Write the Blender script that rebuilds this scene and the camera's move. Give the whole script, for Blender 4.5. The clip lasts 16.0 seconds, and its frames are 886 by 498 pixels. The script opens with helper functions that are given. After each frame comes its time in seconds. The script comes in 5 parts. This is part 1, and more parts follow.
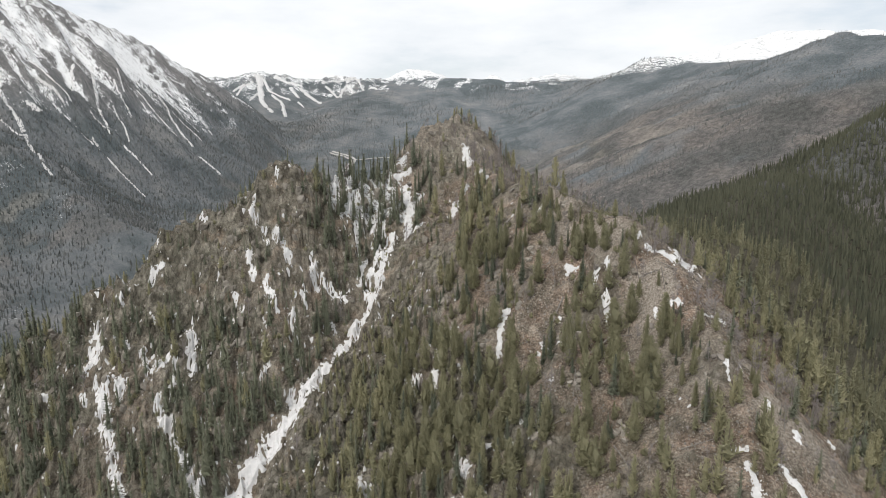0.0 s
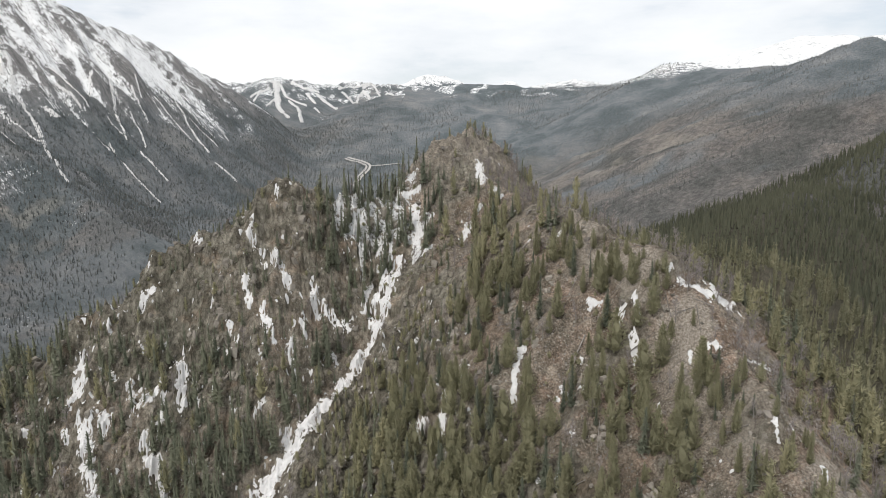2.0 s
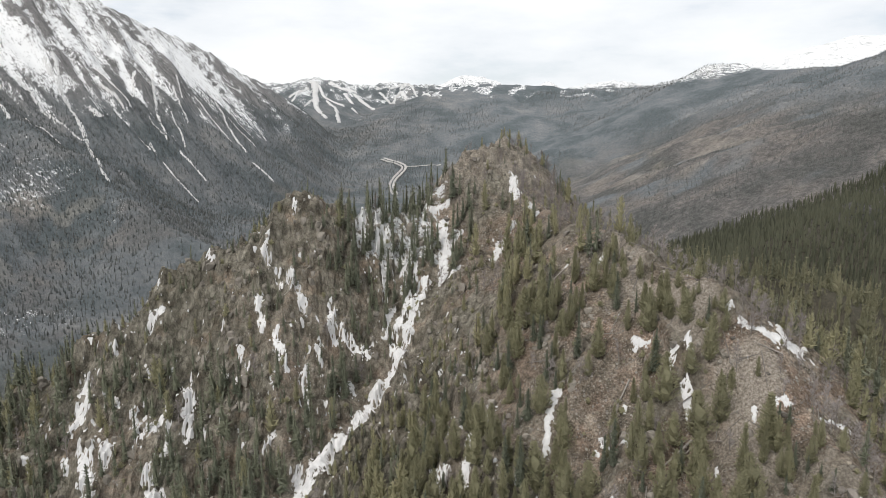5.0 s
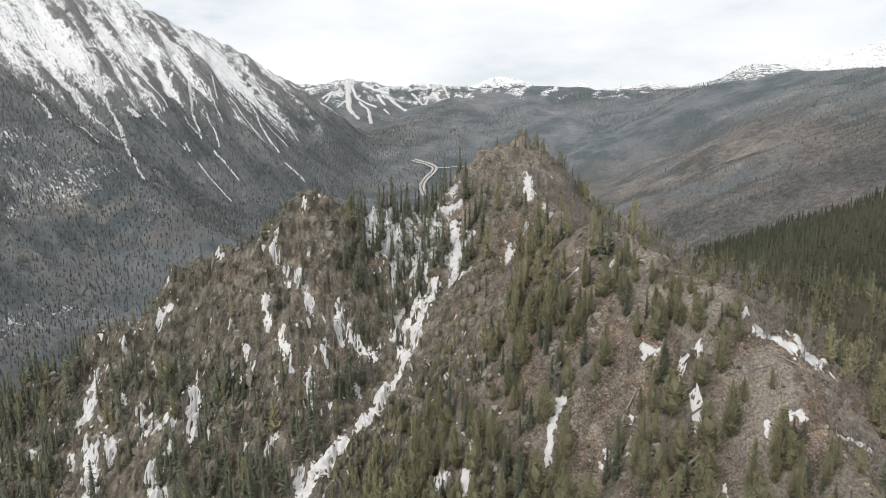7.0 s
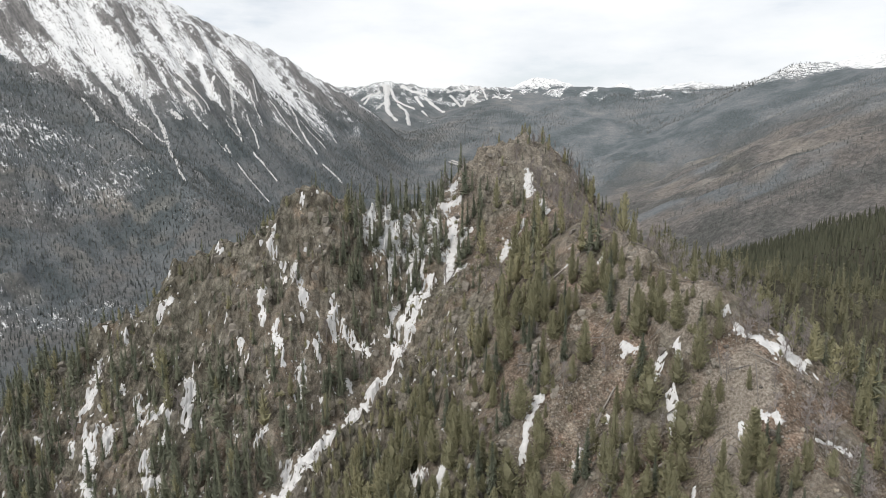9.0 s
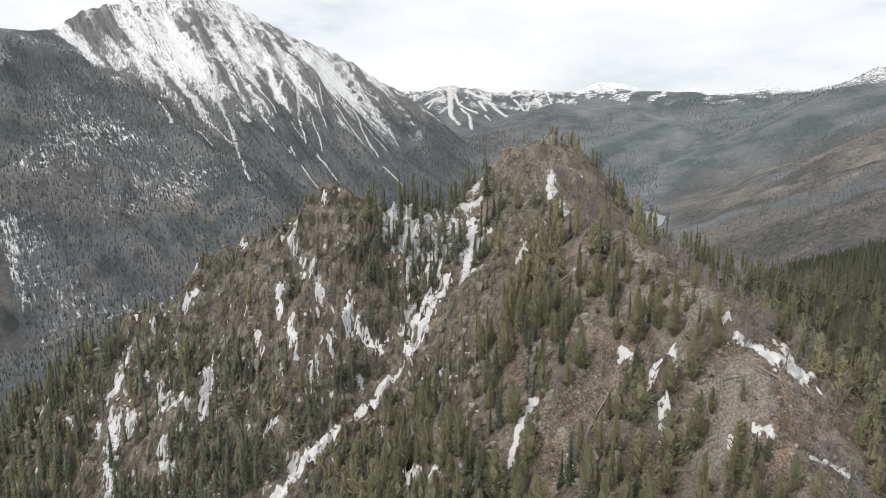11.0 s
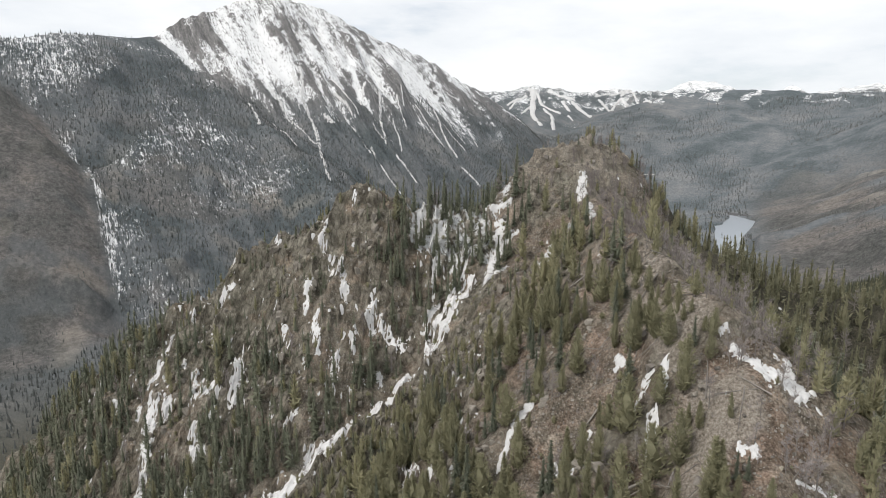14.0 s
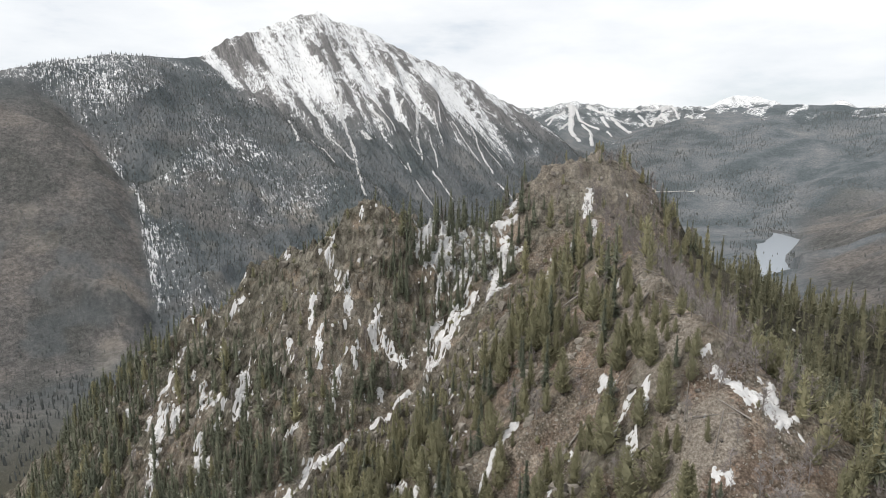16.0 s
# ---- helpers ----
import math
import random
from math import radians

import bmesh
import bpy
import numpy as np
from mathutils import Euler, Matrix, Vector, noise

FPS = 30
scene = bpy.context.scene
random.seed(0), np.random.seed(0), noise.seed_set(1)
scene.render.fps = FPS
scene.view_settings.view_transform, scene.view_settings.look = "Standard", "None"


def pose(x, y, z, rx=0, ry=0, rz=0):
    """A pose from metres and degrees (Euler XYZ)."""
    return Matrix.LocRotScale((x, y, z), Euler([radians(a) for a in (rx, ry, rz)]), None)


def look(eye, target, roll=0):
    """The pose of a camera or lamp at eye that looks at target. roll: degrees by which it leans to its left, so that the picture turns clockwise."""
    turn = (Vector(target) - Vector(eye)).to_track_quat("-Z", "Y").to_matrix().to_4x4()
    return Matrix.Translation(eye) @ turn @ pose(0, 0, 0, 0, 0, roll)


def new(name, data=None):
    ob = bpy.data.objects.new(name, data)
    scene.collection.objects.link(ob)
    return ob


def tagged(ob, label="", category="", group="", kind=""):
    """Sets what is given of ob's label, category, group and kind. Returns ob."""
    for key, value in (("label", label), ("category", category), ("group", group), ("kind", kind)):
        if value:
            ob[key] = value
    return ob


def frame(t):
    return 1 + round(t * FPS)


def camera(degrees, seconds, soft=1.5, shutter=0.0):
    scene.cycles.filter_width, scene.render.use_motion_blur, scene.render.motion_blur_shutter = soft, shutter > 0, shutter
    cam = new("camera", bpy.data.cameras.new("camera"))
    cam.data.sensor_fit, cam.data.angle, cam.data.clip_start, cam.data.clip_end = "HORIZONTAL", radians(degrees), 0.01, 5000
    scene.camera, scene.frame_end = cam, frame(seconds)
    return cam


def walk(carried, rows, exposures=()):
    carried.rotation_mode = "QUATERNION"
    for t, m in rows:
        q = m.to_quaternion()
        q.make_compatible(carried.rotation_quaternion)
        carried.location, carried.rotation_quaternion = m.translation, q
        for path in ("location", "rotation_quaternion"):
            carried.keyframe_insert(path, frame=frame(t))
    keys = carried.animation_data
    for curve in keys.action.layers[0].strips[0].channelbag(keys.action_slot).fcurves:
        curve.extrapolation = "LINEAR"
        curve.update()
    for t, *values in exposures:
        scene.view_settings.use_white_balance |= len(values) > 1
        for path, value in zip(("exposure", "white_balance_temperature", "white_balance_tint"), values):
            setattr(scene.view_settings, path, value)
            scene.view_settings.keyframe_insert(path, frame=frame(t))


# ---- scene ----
cam = camera(68.4, 16.0, soft=0.6)
PATH = [
    (0, (11.175, -37.889, 94.893), (11.162, -35.928, 94.502), -0.4),
    (0.5, (11.767, -32.103, 95.548), (11.742, -30.142, 95.16), -0.4),
    (1, (12.22, -26.08, 96.601), (12.183, -24.118, 96.217), -0.3),
    (1.5, (12.759, -20.566, 97.811), (12.71, -18.604, 97.431), -0.3),
    (2, (13.106, -15.02, 99.041), (13.045, -13.056, 98.665), -0.3),
    (2.5, (13.495, -9.914, 100.082), (13.421, -7.951, 99.709), -0.2),
    (3, (13.768, -4.947, 101.052), (13.68, -2.984, 100.68), -0.2),
    (3.5, (13.919, -0.606, 101.859), (13.817, 1.356, 101.488), -0.1),
    (4, (14.097, 3.265, 102.48), (13.974, 5.227, 102.108), -0.1),
    (4.5, (14.36, 6.196, 102.91), (14.213, 8.155, 102.536), -0.0),
    (5, (14.834, 8.748, 103.096), (14.665, 10.705, 102.721), -0.0),
    (5.2, (15.32, 9.605, 103.076), (15.141, 11.562, 102.702), 0.0),
    (7.5, (26.311, 15.903, 101.21), (26.017, 17.847, 100.841), 0.3),
    (8, (30.735, 16.888, 100.55), (30.412, 18.827, 100.184), 0.3),
    (8.2, (32.451, 17.235, 100.459), (32.12, 19.173, 100.091), 0.2),
    (10.3, (51.386, 21.621, 97.94), (50.875, 23.521, 97.585), 0.3),
    (10.5, (53.028, 22.169, 97.877), (52.499, 24.065, 97.523), 0.4),
    (11, (57.103, 23.46, 97.738), (56.531, 25.344, 97.385), 0.4),
    (11.5, (60.854, 24.72, 97.619), (60.25, 26.594, 97.266), 0.4),
    (12, (64.635, 26.033, 97.546), (63.992, 27.893, 97.194), 0.4),
    (12.5, (68.098, 27.343, 97.557), (67.415, 29.19, 97.205), 0.4),
    (13, (71.721, 28.712, 97.686), (70.995, 30.542, 97.333), 0.4),
    (13.5, (74.972, 30.077, 97.808), (74.203, 31.89, 97.455), 0.4),
    (14, (78.44, 31.608, 97.9), (77.632, 33.404, 97.547), 0.4),
    (14.5, (81.586, 32.933, 98.033), (80.748, 34.716, 97.69), 0.4),
    (15, (84.853, 34.47, 98.136), (83.983, 36.241, 97.808), 0.4),
    (15.5, (87.983, 36.066, 98.103), (87.087, 37.826, 97.787), 0.3),
    (16, (91.151, 37.564, 98.221), (90.232, 39.314, 97.915), 0.3),
]
walk(cam, [(t, look(eye, target, roll)) for t, eye, target, roll in PATH])

# ---------------------------------------------------------------- light
world = bpy.data.worlds.new("sky")
scene.world = world
world.use_nodes = True
wn, wl = world.node_tree.nodes, world.node_tree.links
wn.clear()
SUN_UP, SUN_ROUND = radians(52), radians(215)


def nd(nodes, kind, **values):
    n = nodes.new(kind)
    for key, value in values.items():
        if key in n.inputs:
            n.inputs[key].default_value = value
    return n


sky = wn.new("ShaderNodeTexSky")
sky.sky_type, sky.sun_disc, sky.sun_elevation, sky.sun_rotation = "NISHITA", False, SUN_UP, SUN_ROUND
coord = wn.new("ShaderNodeTexCoord")
squash = wn.new("ShaderNodeMapping")
squash.inputs["Scale"].default_value = (1.0, 1.0, 3.4)
cloud = nd(wn, "ShaderNodeTexNoise", Scale=2.6, Detail=7.0, Roughness=0.55)
cover = wn.new("ShaderNodeValToRGB")
cover.color_ramp.elements[0].position, cover.color_ramp.elements[0].color = 0.32, (0.70, 0.735, 0.78, 1)
cover.color_ramp.elements[1].position, cover.color_ramp.elements[1].color = 0.60, (0.925, 0.93, 0.935, 1)
gaps = wn.new("ShaderNodeValToRGB")
gaps.color_ramp.elements[0].position, gaps.color_ramp.elements[1].position = 0.26, 0.42
gaps.color_ramp.elements[0].color, gaps.color_ramp.elements[1].color = (0.55, 0.55, 0.55, 1), (0.93, 0.93, 0.93, 1)
dim = wn.new("ShaderNodeMixRGB")
dim.blend_type = "MULTIPLY"
dim.inputs[0].default_value, dim.inputs[2].default_value = 1.0, (0.10, 0.10, 0.10, 1)
mix = wn.new("ShaderNodeMixRGB")
back = wn.new("ShaderNodeBackground")
out = wn.new("ShaderNodeOutputWorld")
wl.new(coord.outputs["Generated"], squash.inputs["Vector"])
wl.new(squash.outputs[0], cloud.inputs["Vector"])
wl.new(cloud.outputs[0], cover.inputs[0])
wl.new(cloud.outputs[0], gaps.inputs[0])
wl.new(sky.outputs[0], dim.inputs[1])
wl.new(gaps.outputs[0], mix.inputs[0])
wl.new(dim.outputs[0], mix.inputs[1])
wl.new(cover.outputs[0], mix.inputs[2])
wl.new(mix.outputs[0], back.inputs["Color"])
back.inputs["Strength"].default_value = 1.08
wl.new(back.outputs[0], out.inputs["Surface"])

sun = new("sun", bpy.data.lights.new("sun", "SUN"))
sun.data.energy, sun.data.angle, sun.data.color = 2.0, radians(14), (1.0, 0.96, 0.9)
sun.matrix_world = look((0, 0, 0), (-math.sin(SUN_ROUND) * math.cos(SUN_UP), -math.cos(SUN_ROUND) * math.cos(SUN_UP), -math.sin(SUN_UP)))


scene.view_settings.exposure = 0.13


# ---------------------------------------------------------------- materials
def material(name, rough=0.9):
    m = bpy.data.materials.new(name)
    m.use_nodes = True
    nodes, links = m.node_tree.nodes, m.node_tree.links
    nodes.clear()
    b, o = nodes.new("ShaderNodeBsdfPrincipled"), nodes.new("ShaderNodeOutputMaterial")
    b.inputs["Roughness"].default_value = rough
    b.inputs["Specular IOR Level"].default_value = 0.25
    links.new(b.outputs[0], o.inputs["Surface"])
    return m, nodes, links, b


def ramp(nodes, links, source, *stops):
    r = nodes.new("ShaderNodeValToRGB")
    e = r.color_ramp.elements
    while len(e) < len(stops):
        e.new(0.5)
    for k, (at, col) in enumerate(stops):
        e[k].position, e[k].color = at, (*col, 1) if len(col) == 3 else col
    links.new(source, r.inputs[0])
    return r.outputs[0]


def noise_tex(nodes, links, where, scale, detail=5.0, rough=0.55, stretch=None):
    if stretch:
        m = nodes.new("ShaderNodeMapping")
        m.inputs["Scale"].default_value = stretch
        links.new(where, m.inputs["Vector"])
        where = m.outputs[0]
    n = nd(nodes, "ShaderNodeTexNoise", Scale=scale, Detail=detail, Roughness=rough)
    links.new(where, n.inputs["Vector"])
    return n.outputs[0]


def blend(nodes, links, f, a, b, kind="MIX"):
    m = nodes.new("ShaderNodeMixRGB")
    m.blend_type = kind
    for socket, value in zip(m.inputs, (f, a, b)):
        if isinstance(value, (int, float)):
            socket.default_value = value
        elif isinstance(value, tuple):
            socket.default_value = (*value, 1)
        else:
            links.new(value, socket)
    return m.outputs[0]


def arith(nodes, links, op, a, b=0.0, c=0.0):
    m = nodes.new("ShaderNodeMath")
    m.operation = op
    for socket, value in zip(m.inputs, (a, b, c)):
        if isinstance(value, (int, float)):
            socket.default_value = value
        else:
            links.new(value, socket)
    return m.outputs[0]


def bump(nodes, links, b, source, strength, distance):
    n = nd(nodes, "ShaderNodeBump", Strength=strength, Distance=distance)
    links.new(source, n.inputs["Height"])
    links.new(n.outputs[0], b.inputs["Normal"])


def nodes_color(nodes, links, where, scale):
    n = nd(nodes, "ShaderNodeTexNoise", Scale=scale, Detail=4.0)
    links.new(where, n.inputs["Vector"])
    return n.outputs["Color"]


def ground_material():
    """Soil and scree, bare rock, forest floor, scrub and old snow, laid out by the ground's cover."""
    m, nodes, links, b = material("mountain_ground", 0.95)
    place = nodes.new("ShaderNodeNewGeometry").outputs["Position"]
    at = nodes.new("ShaderNodeAttribute")
    at.attribute_name = "cover"
    split = nodes.new("ShaderNodeSeparateColor")
    links.new(at.outputs["Color"], split.inputs[0])
    rock, wood, snow, scrub = split.outputs[0], split.outputs[1], split.outputs[2], at.outputs["Alpha"]
    tone = nodes.new("ShaderNodeAttribute")
    tone.attribute_name = "tone"
    tones = nodes.new("ShaderNodeSeparateColor")
    links.new(tone.outputs["Color"], tones.inputs[0])
    distant, alpine, bald = tones.outputs[0], tones.outputs[1], tones.outputs[2]
    lie = nodes.new("ShaderNodeCombineXYZ")
    for k, way in enumerate(((0.55, 0.83, 0.0), (0.12, -0.08, 0.04), (0.0, 0.0, 0.10))):
        dot = nodes.new("ShaderNodeVectorMath")
        dot.operation = "DOT_PRODUCT"
        links.new(place, dot.inputs[0])
        dot.inputs[1].default_value = way
        links.new(dot.outputs["Value"], lie.inputs[k])
    fall = lie.outputs[0]                                # runs down the slopes of the great peak
    coarse = noise_tex(nodes, links, place, 0.06, 4)
    fine = noise_tex(nodes, links, place, 1.5, 8, 0.7)
    grit = noise_tex(nodes, links, place, 4.5, 4, 0.7)
    streak = noise_tex(nodes, links, place, 0.35, 6, 0.6, (1.0, 1.0, 0.25))
    vor = nd(nodes, "ShaderNodeTexVoronoi", Scale=0.75)
    links.new(place, vor.inputs["Vector"])
    soil = ramp(nodes, links, fine, (0.36, (0.150, 0.123, 0.099)), (0.46, (0.252, 0.213, 0.177)), (0.54, (0.335, 0.290, 0.246)), (0.66, (0.50, 0.449, 0.390)))
    dry = ramp(nodes, links, noise_tex(nodes, links, place, 0.16, 7, 0.72), (0.39, (0.66, 0.65, 0.60)), (0.50, (1.0, 0.99, 0.96)), (0.60, (1.38, 1.33, 1.26)))
    soil = blend(nodes, links, 1.0, soil, dry, "MULTIPLY")
    litter = ramp(nodes, links, noise_tex(nodes, links, place, 0.23, 8, 0.74), (0.46, (0.0, 0.0, 0.0)), (0.58, (0.8, 0.8, 0.8)))
    soil = blend(nodes, links, litter, soil, ramp(nodes, links, fine, (0.38, (0.068, 0.060, 0.046)), (0.5, (0.130, 0.114, 0.090)), (0.62, (0.24, 0.212, 0.168))))
    red = ramp(nodes, links, noise_tex(nodes, links, place, 0.075, 6, 0.65), (0.45, (0.0, 0.0, 0.0)), (0.60, (0.55, 0.55, 0.55)))
    soil = blend(nodes, links, red, soil, blend(nodes, links, 1.0, soil, (1.12, 0.90, 0.83), "MULTIPLY"))
    for grain, share in ((0.85, 0.80), (1.9, 0.72)):     # loose pale stones
        cell = nd(nodes, "ShaderNodeTexVoronoi", Scale=grain, Randomness=1.0)
        links.new(place, cell.inputs["Vector"])
        lot = nodes.new("ShaderNodeSeparateColor")
        links.new(cell.outputs["Color"], lot.inputs[0])
        pick = arith(nodes, links, "MULTIPLY", arith(nodes, links, "GREATER_THAN", lot.outputs[0], share), arith(nodes, links, "LESS_THAN", cell.outputs["Distance"], 0.34))
        soil = blend(nodes, links, pick, soil, ramp(nodes, links, lot.outputs[1], (0.0, (0.20, 0.182, 0.158)), (1.0, (0.50, 0.462, 0.412))))
    stone = ramp(nodes, links, streak, (0.36, (0.112, 0.101, 0.088)), (0.45, (0.215, 0.197, 0.172)), (0.55, (0.285, 0.263, 0.232)), (0.66, (0.41, 0.382, 0.340)))
    patch = ramp(nodes, links, noise_tex(nodes, links, place, 0.16, 6, 0.7), (0.42, (0.66, 0.66, 0.59)), (0.56, (1.15, 1.15, 1.07)))
    stone = blend(nodes, links, 1.0, stone, patch, "MULTIPLY")
    warp = nodes.new("ShaderNodeVectorMath")
    warp.operation = "MULTIPLY_ADD"
    links.new(nodes_color(nodes, links, place, 0.22), warp.inputs[0])
    warp.inputs[1].default_value = (5.0, 5.0, 5.0)
    links.new(place, warp.inputs[2])
    squeeze = nodes.new("ShaderNodeMapping")
    squeeze.inputs["Scale"].default_value = (1.0, 1.0, 0.38)
    links.new(warp.outputs[0], squeeze.inputs["Vector"])
    joint = nd(nodes, "ShaderNodeTexVoronoi", Scale=0.34)
    joint.feature = "DISTANCE_TO_EDGE"
    links.new(squeeze.outputs[0], joint.inputs["Vector"])
    crack = ramp(nodes, links, joint.outputs["Distance"], (0.0, (0.52, 0.51, 0.50)), (0.04, (0.88, 0.88, 0.88)), (0.14, (1.03, 1.03, 1.03)))
    stone = blend(nodes, links, 1.0, stone, crack, "MULTIPLY")
    rust = ramp(nodes, links, noise_tex(nodes, links, place, 0.11, 5), (0.54, (0.0, 0.0, 0.0)), (0.66, (0.35, 0.35, 0.35)))
    stone = blend(nodes, links, rust, stone, blend(nodes, links, 1.0, stone, (1.25, 0.88, 0.70), "MULTIPLY"))
    speck = noise_tex(nodes, links, place, 0.12, 9, 0.85)
    runs = noise_tex(nodes, links, fall, 0.045, 8, 0.75)
    # forest floor far off, with aerial haze put into its blue-grey colour
    hazy_duff = ramp(nodes, links, blend(nodes, links, arith(nodes, links, "MULTIPLY", alpine, 0.5), speck, runs), (0.40, (0.102, 0.114, 0.123)), (0.5, (0.140, 0.152, 0.162)), (0.60, (0.188, 0.197, 0.205)))
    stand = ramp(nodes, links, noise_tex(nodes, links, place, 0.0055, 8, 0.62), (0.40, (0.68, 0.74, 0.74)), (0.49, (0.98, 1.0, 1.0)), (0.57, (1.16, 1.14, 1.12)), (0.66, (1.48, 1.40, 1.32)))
    hazy_duff = blend(nodes, links, 1.0, hazy_duff, stand, "MULTIPLY")
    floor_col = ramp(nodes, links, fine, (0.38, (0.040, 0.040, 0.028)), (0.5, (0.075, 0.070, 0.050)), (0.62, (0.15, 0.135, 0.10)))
    hazy_duff = blend(nodes, links, alpine, hazy_duff, blend(nodes, links, 1.0, hazy_duff, (0.88, 0.87, 0.86), "MULTIPLY"))
    # plain floor close by, the haze-tinted colour with distance
    hazy_duff = blend(nodes, links, distant, floor_col, hazy_duff)
    bush = ramp(nodes, links, noise_tex(nodes, links, place, 0.10, 9, 0.85), (0.41, (0.080, 0.077, 0.074)), (0.5, (0.127, 0.120, 0.115)), (0.59, (0.188, 0.176, 0.168)))
    swath = ramp(nodes, links, noise_tex(nodes, links, place, 0.0075, 7, 0.6), (0.41, (0.70, 0.74, 0.73)), (0.50, (1.0, 1.0, 1.0)), (0.59, (1.26, 1.21, 1.16)))
    bush = blend(nodes, links, 1.0, bush, swath, "MULTIPLY")
    pale = ramp(nodes, links, noise_tex(nodes, links, place, 0.03, 7, 0.7), (0.36, (0.19, 0.168, 0.140)), (0.5, (0.33, 0.296, 0.248)), (0.62, (0.48, 0.436, 0.370)))
    bush = blend(nodes, links, bald, bush, pale)
    hazy_duff = blend(nodes, links, bald, hazy_duff, pale)
    grey = ramp(nodes, links, blend(nodes, links, 0.5, noise_tex(nodes, links, fall, 0.09, 8, 0.75), speck), (0.40, (0.084, 0.082, 0.082)), (0.5, (0.172, 0.167, 0.165)), (0.60, (0.32, 0.311, 0.303)))
    chips = nd(nodes, "ShaderNodeTexVoronoi", Scale=2.7)
    links.new(place, chips.inputs["Vector"])
    chip = ramp(nodes, links, arith(nodes, links, "FRACT", arith(nodes, links, "MULTIPLY", chips.outputs["Color"], 3.7)), (0.0, (0.70, 0.69, 0.68)), (0.6, (1.0, 1.0, 1.0)), (1.0, (1.42, 1.40, 1.38)))
    soil = blend(nodes, links, 0.30, soil, blend(nodes, links, 1.0, soil, chip, "MULTIPLY"))
    stone = blend(nodes, links, 0.3, stone, blend(nodes, links, 1.0, stone, chip, "MULTIPLY"))
    stone = blend(nodes, links, alpine, stone, grey)
    col = blend(nodes, links, rock, soil, stone)
    col = blend(nodes, links, wood, col, hazy_duff)
    col = blend(nodes, links, scrub, col, bush)
    shale = ramp(nodes, links, fine, (0.36, (0.205, 0.174, 0.142)), (0.5, (0.400, 0.348, 0.292)), (0.64, (0.61, 0.55, 0.475)))
    col = blend(nodes, links, arith(nodes, links, "MULTIPLY", bald, arith(nodes, links, "SUBTRACT", 1.0, distant)), col, shale)
    drift = blend(nodes, links, 0.45, noise_tex(nodes, links, fall, 0.17, 9, 0.86), noise_tex(nodes, links, place, 0.045, 9, 0.92))
    white = arith(nodes, links, "ADD", snow, arith(nodes, links, "MULTIPLY", arith(nodes, links, "SUBTRACT", drift, 0.5), arith(nodes, links, "MULTIPLY_ADD", snow, 11.0, 2.0)))
    white = ramp(nodes, links, white, (0.46, (0, 0, 0)), (0.56, (1, 1, 1)))
    col = blend(nodes, links, white, col, (0.78, 0.785, 0.79))
    links.new(col, b.inputs["Base Color"])
    relief = arith(nodes, links, "ADD", fine, arith(nodes, links, "MULTIPLY", grit, 0.35))
    relief = arith(nodes, links, "ADD", relief, arith(nodes, links, "MULTIPLY", vor.outputs["Distance"], 0.15))
    relief = arith(nodes, links, "ADD", relief, arith(nodes, links, "MULTIPLY", arith(nodes, links, "MULTIPLY", streak, rock), 1.6))
    bump(nodes, links, b, relief, 1.0, 1.5)
    return m


def needle_material(name, dark, mid, light):
    m, nodes, links, b = material(name, 0.75)
    at = nodes.new("ShaderNodeAttribute")
    at.attribute_name = "tint"
    rnd = nodes.new("ShaderNodeObjectInfo").outputs["Random"]
    place = nodes.new("ShaderNodeNewGeometry").outputs["Position"]
    island = nodes.new("ShaderNodeNewGeometry").outputs["Random Per Island"]
    v = arith(nodes, links, "ADD", arith(nodes, links, "MULTIPLY", at.outputs["Fac"], 0.55), arith(nodes, links, "MULTIPLY", rnd, 0.25))
    v = arith(nodes, links, "ADD", v, arith(nodes, links, "MULTIPLY", island, 0.28))
    v = arith(nodes, links, "ADD", v, arith(nodes, links, "MULTIPLY", noise_tex(nodes, links, place, 1.6, 3), 0.25))
    col = ramp(nodes, links, v, (0.2, dark), (0.55, mid), (0.95, light))
    links.new(col, b.inputs["Base Color"])
    glow = nodes.new("ShaderNodeBsdfTranslucent")        # light that passes through the needles
    links.new(col, glow.inputs["Color"])
    both = nd(nodes, "ShaderNodeMixShader", Fac=0.35)
    links.new(b.outputs[0], both.inputs[1])
    links.new(glow.outputs[0], both.inputs[2])
    links.new(both.outputs[0], nodes["Material Output"].inputs["Surface"])
    return m


def plain_material(name, dark, light, scale, rough=0.9, stretch=None, relief=0.05):
    m, nodes, links, b = material(name, rough)
    tc = nodes.new("ShaderNodeTexCoord").outputs["Object"]
    rnd = nodes.new("ShaderNodeObjectInfo").outputs["Random"]
    n = noise_tex(nodes, links, tc, scale, 6, 0.65, stretch)
    v = arith(nodes, links, "ADD", n, arith(nodes, links, "MULTIPLY", arith(nodes, links, "SUBTRACT", rnd, 0.5), 0.25))
    links.new(ramp(nodes, links, v, (0.25, dark), (0.75, light)), b.inputs["Base Color"])
    bump(nodes, links, b, n, 0.7, relief)
    return m


GROUND = ground_material()
SPRUCE = needle_material("spruce_needles", (0.136, 0.149, 0.110), (0.172, 0.184, 0.134), (0.228, 0.236, 0.168))
PINE = needle_material("pine_needles", (0.248, 0.238, 0.152), (0.302, 0.288, 0.180), (0.378, 0.352, 0.220))
WOODS = needle_material("woods_needles", (0.064, 0.070, 0.051), (0.090, 0.097, 0.068), (0.142, 0.145, 0.100))
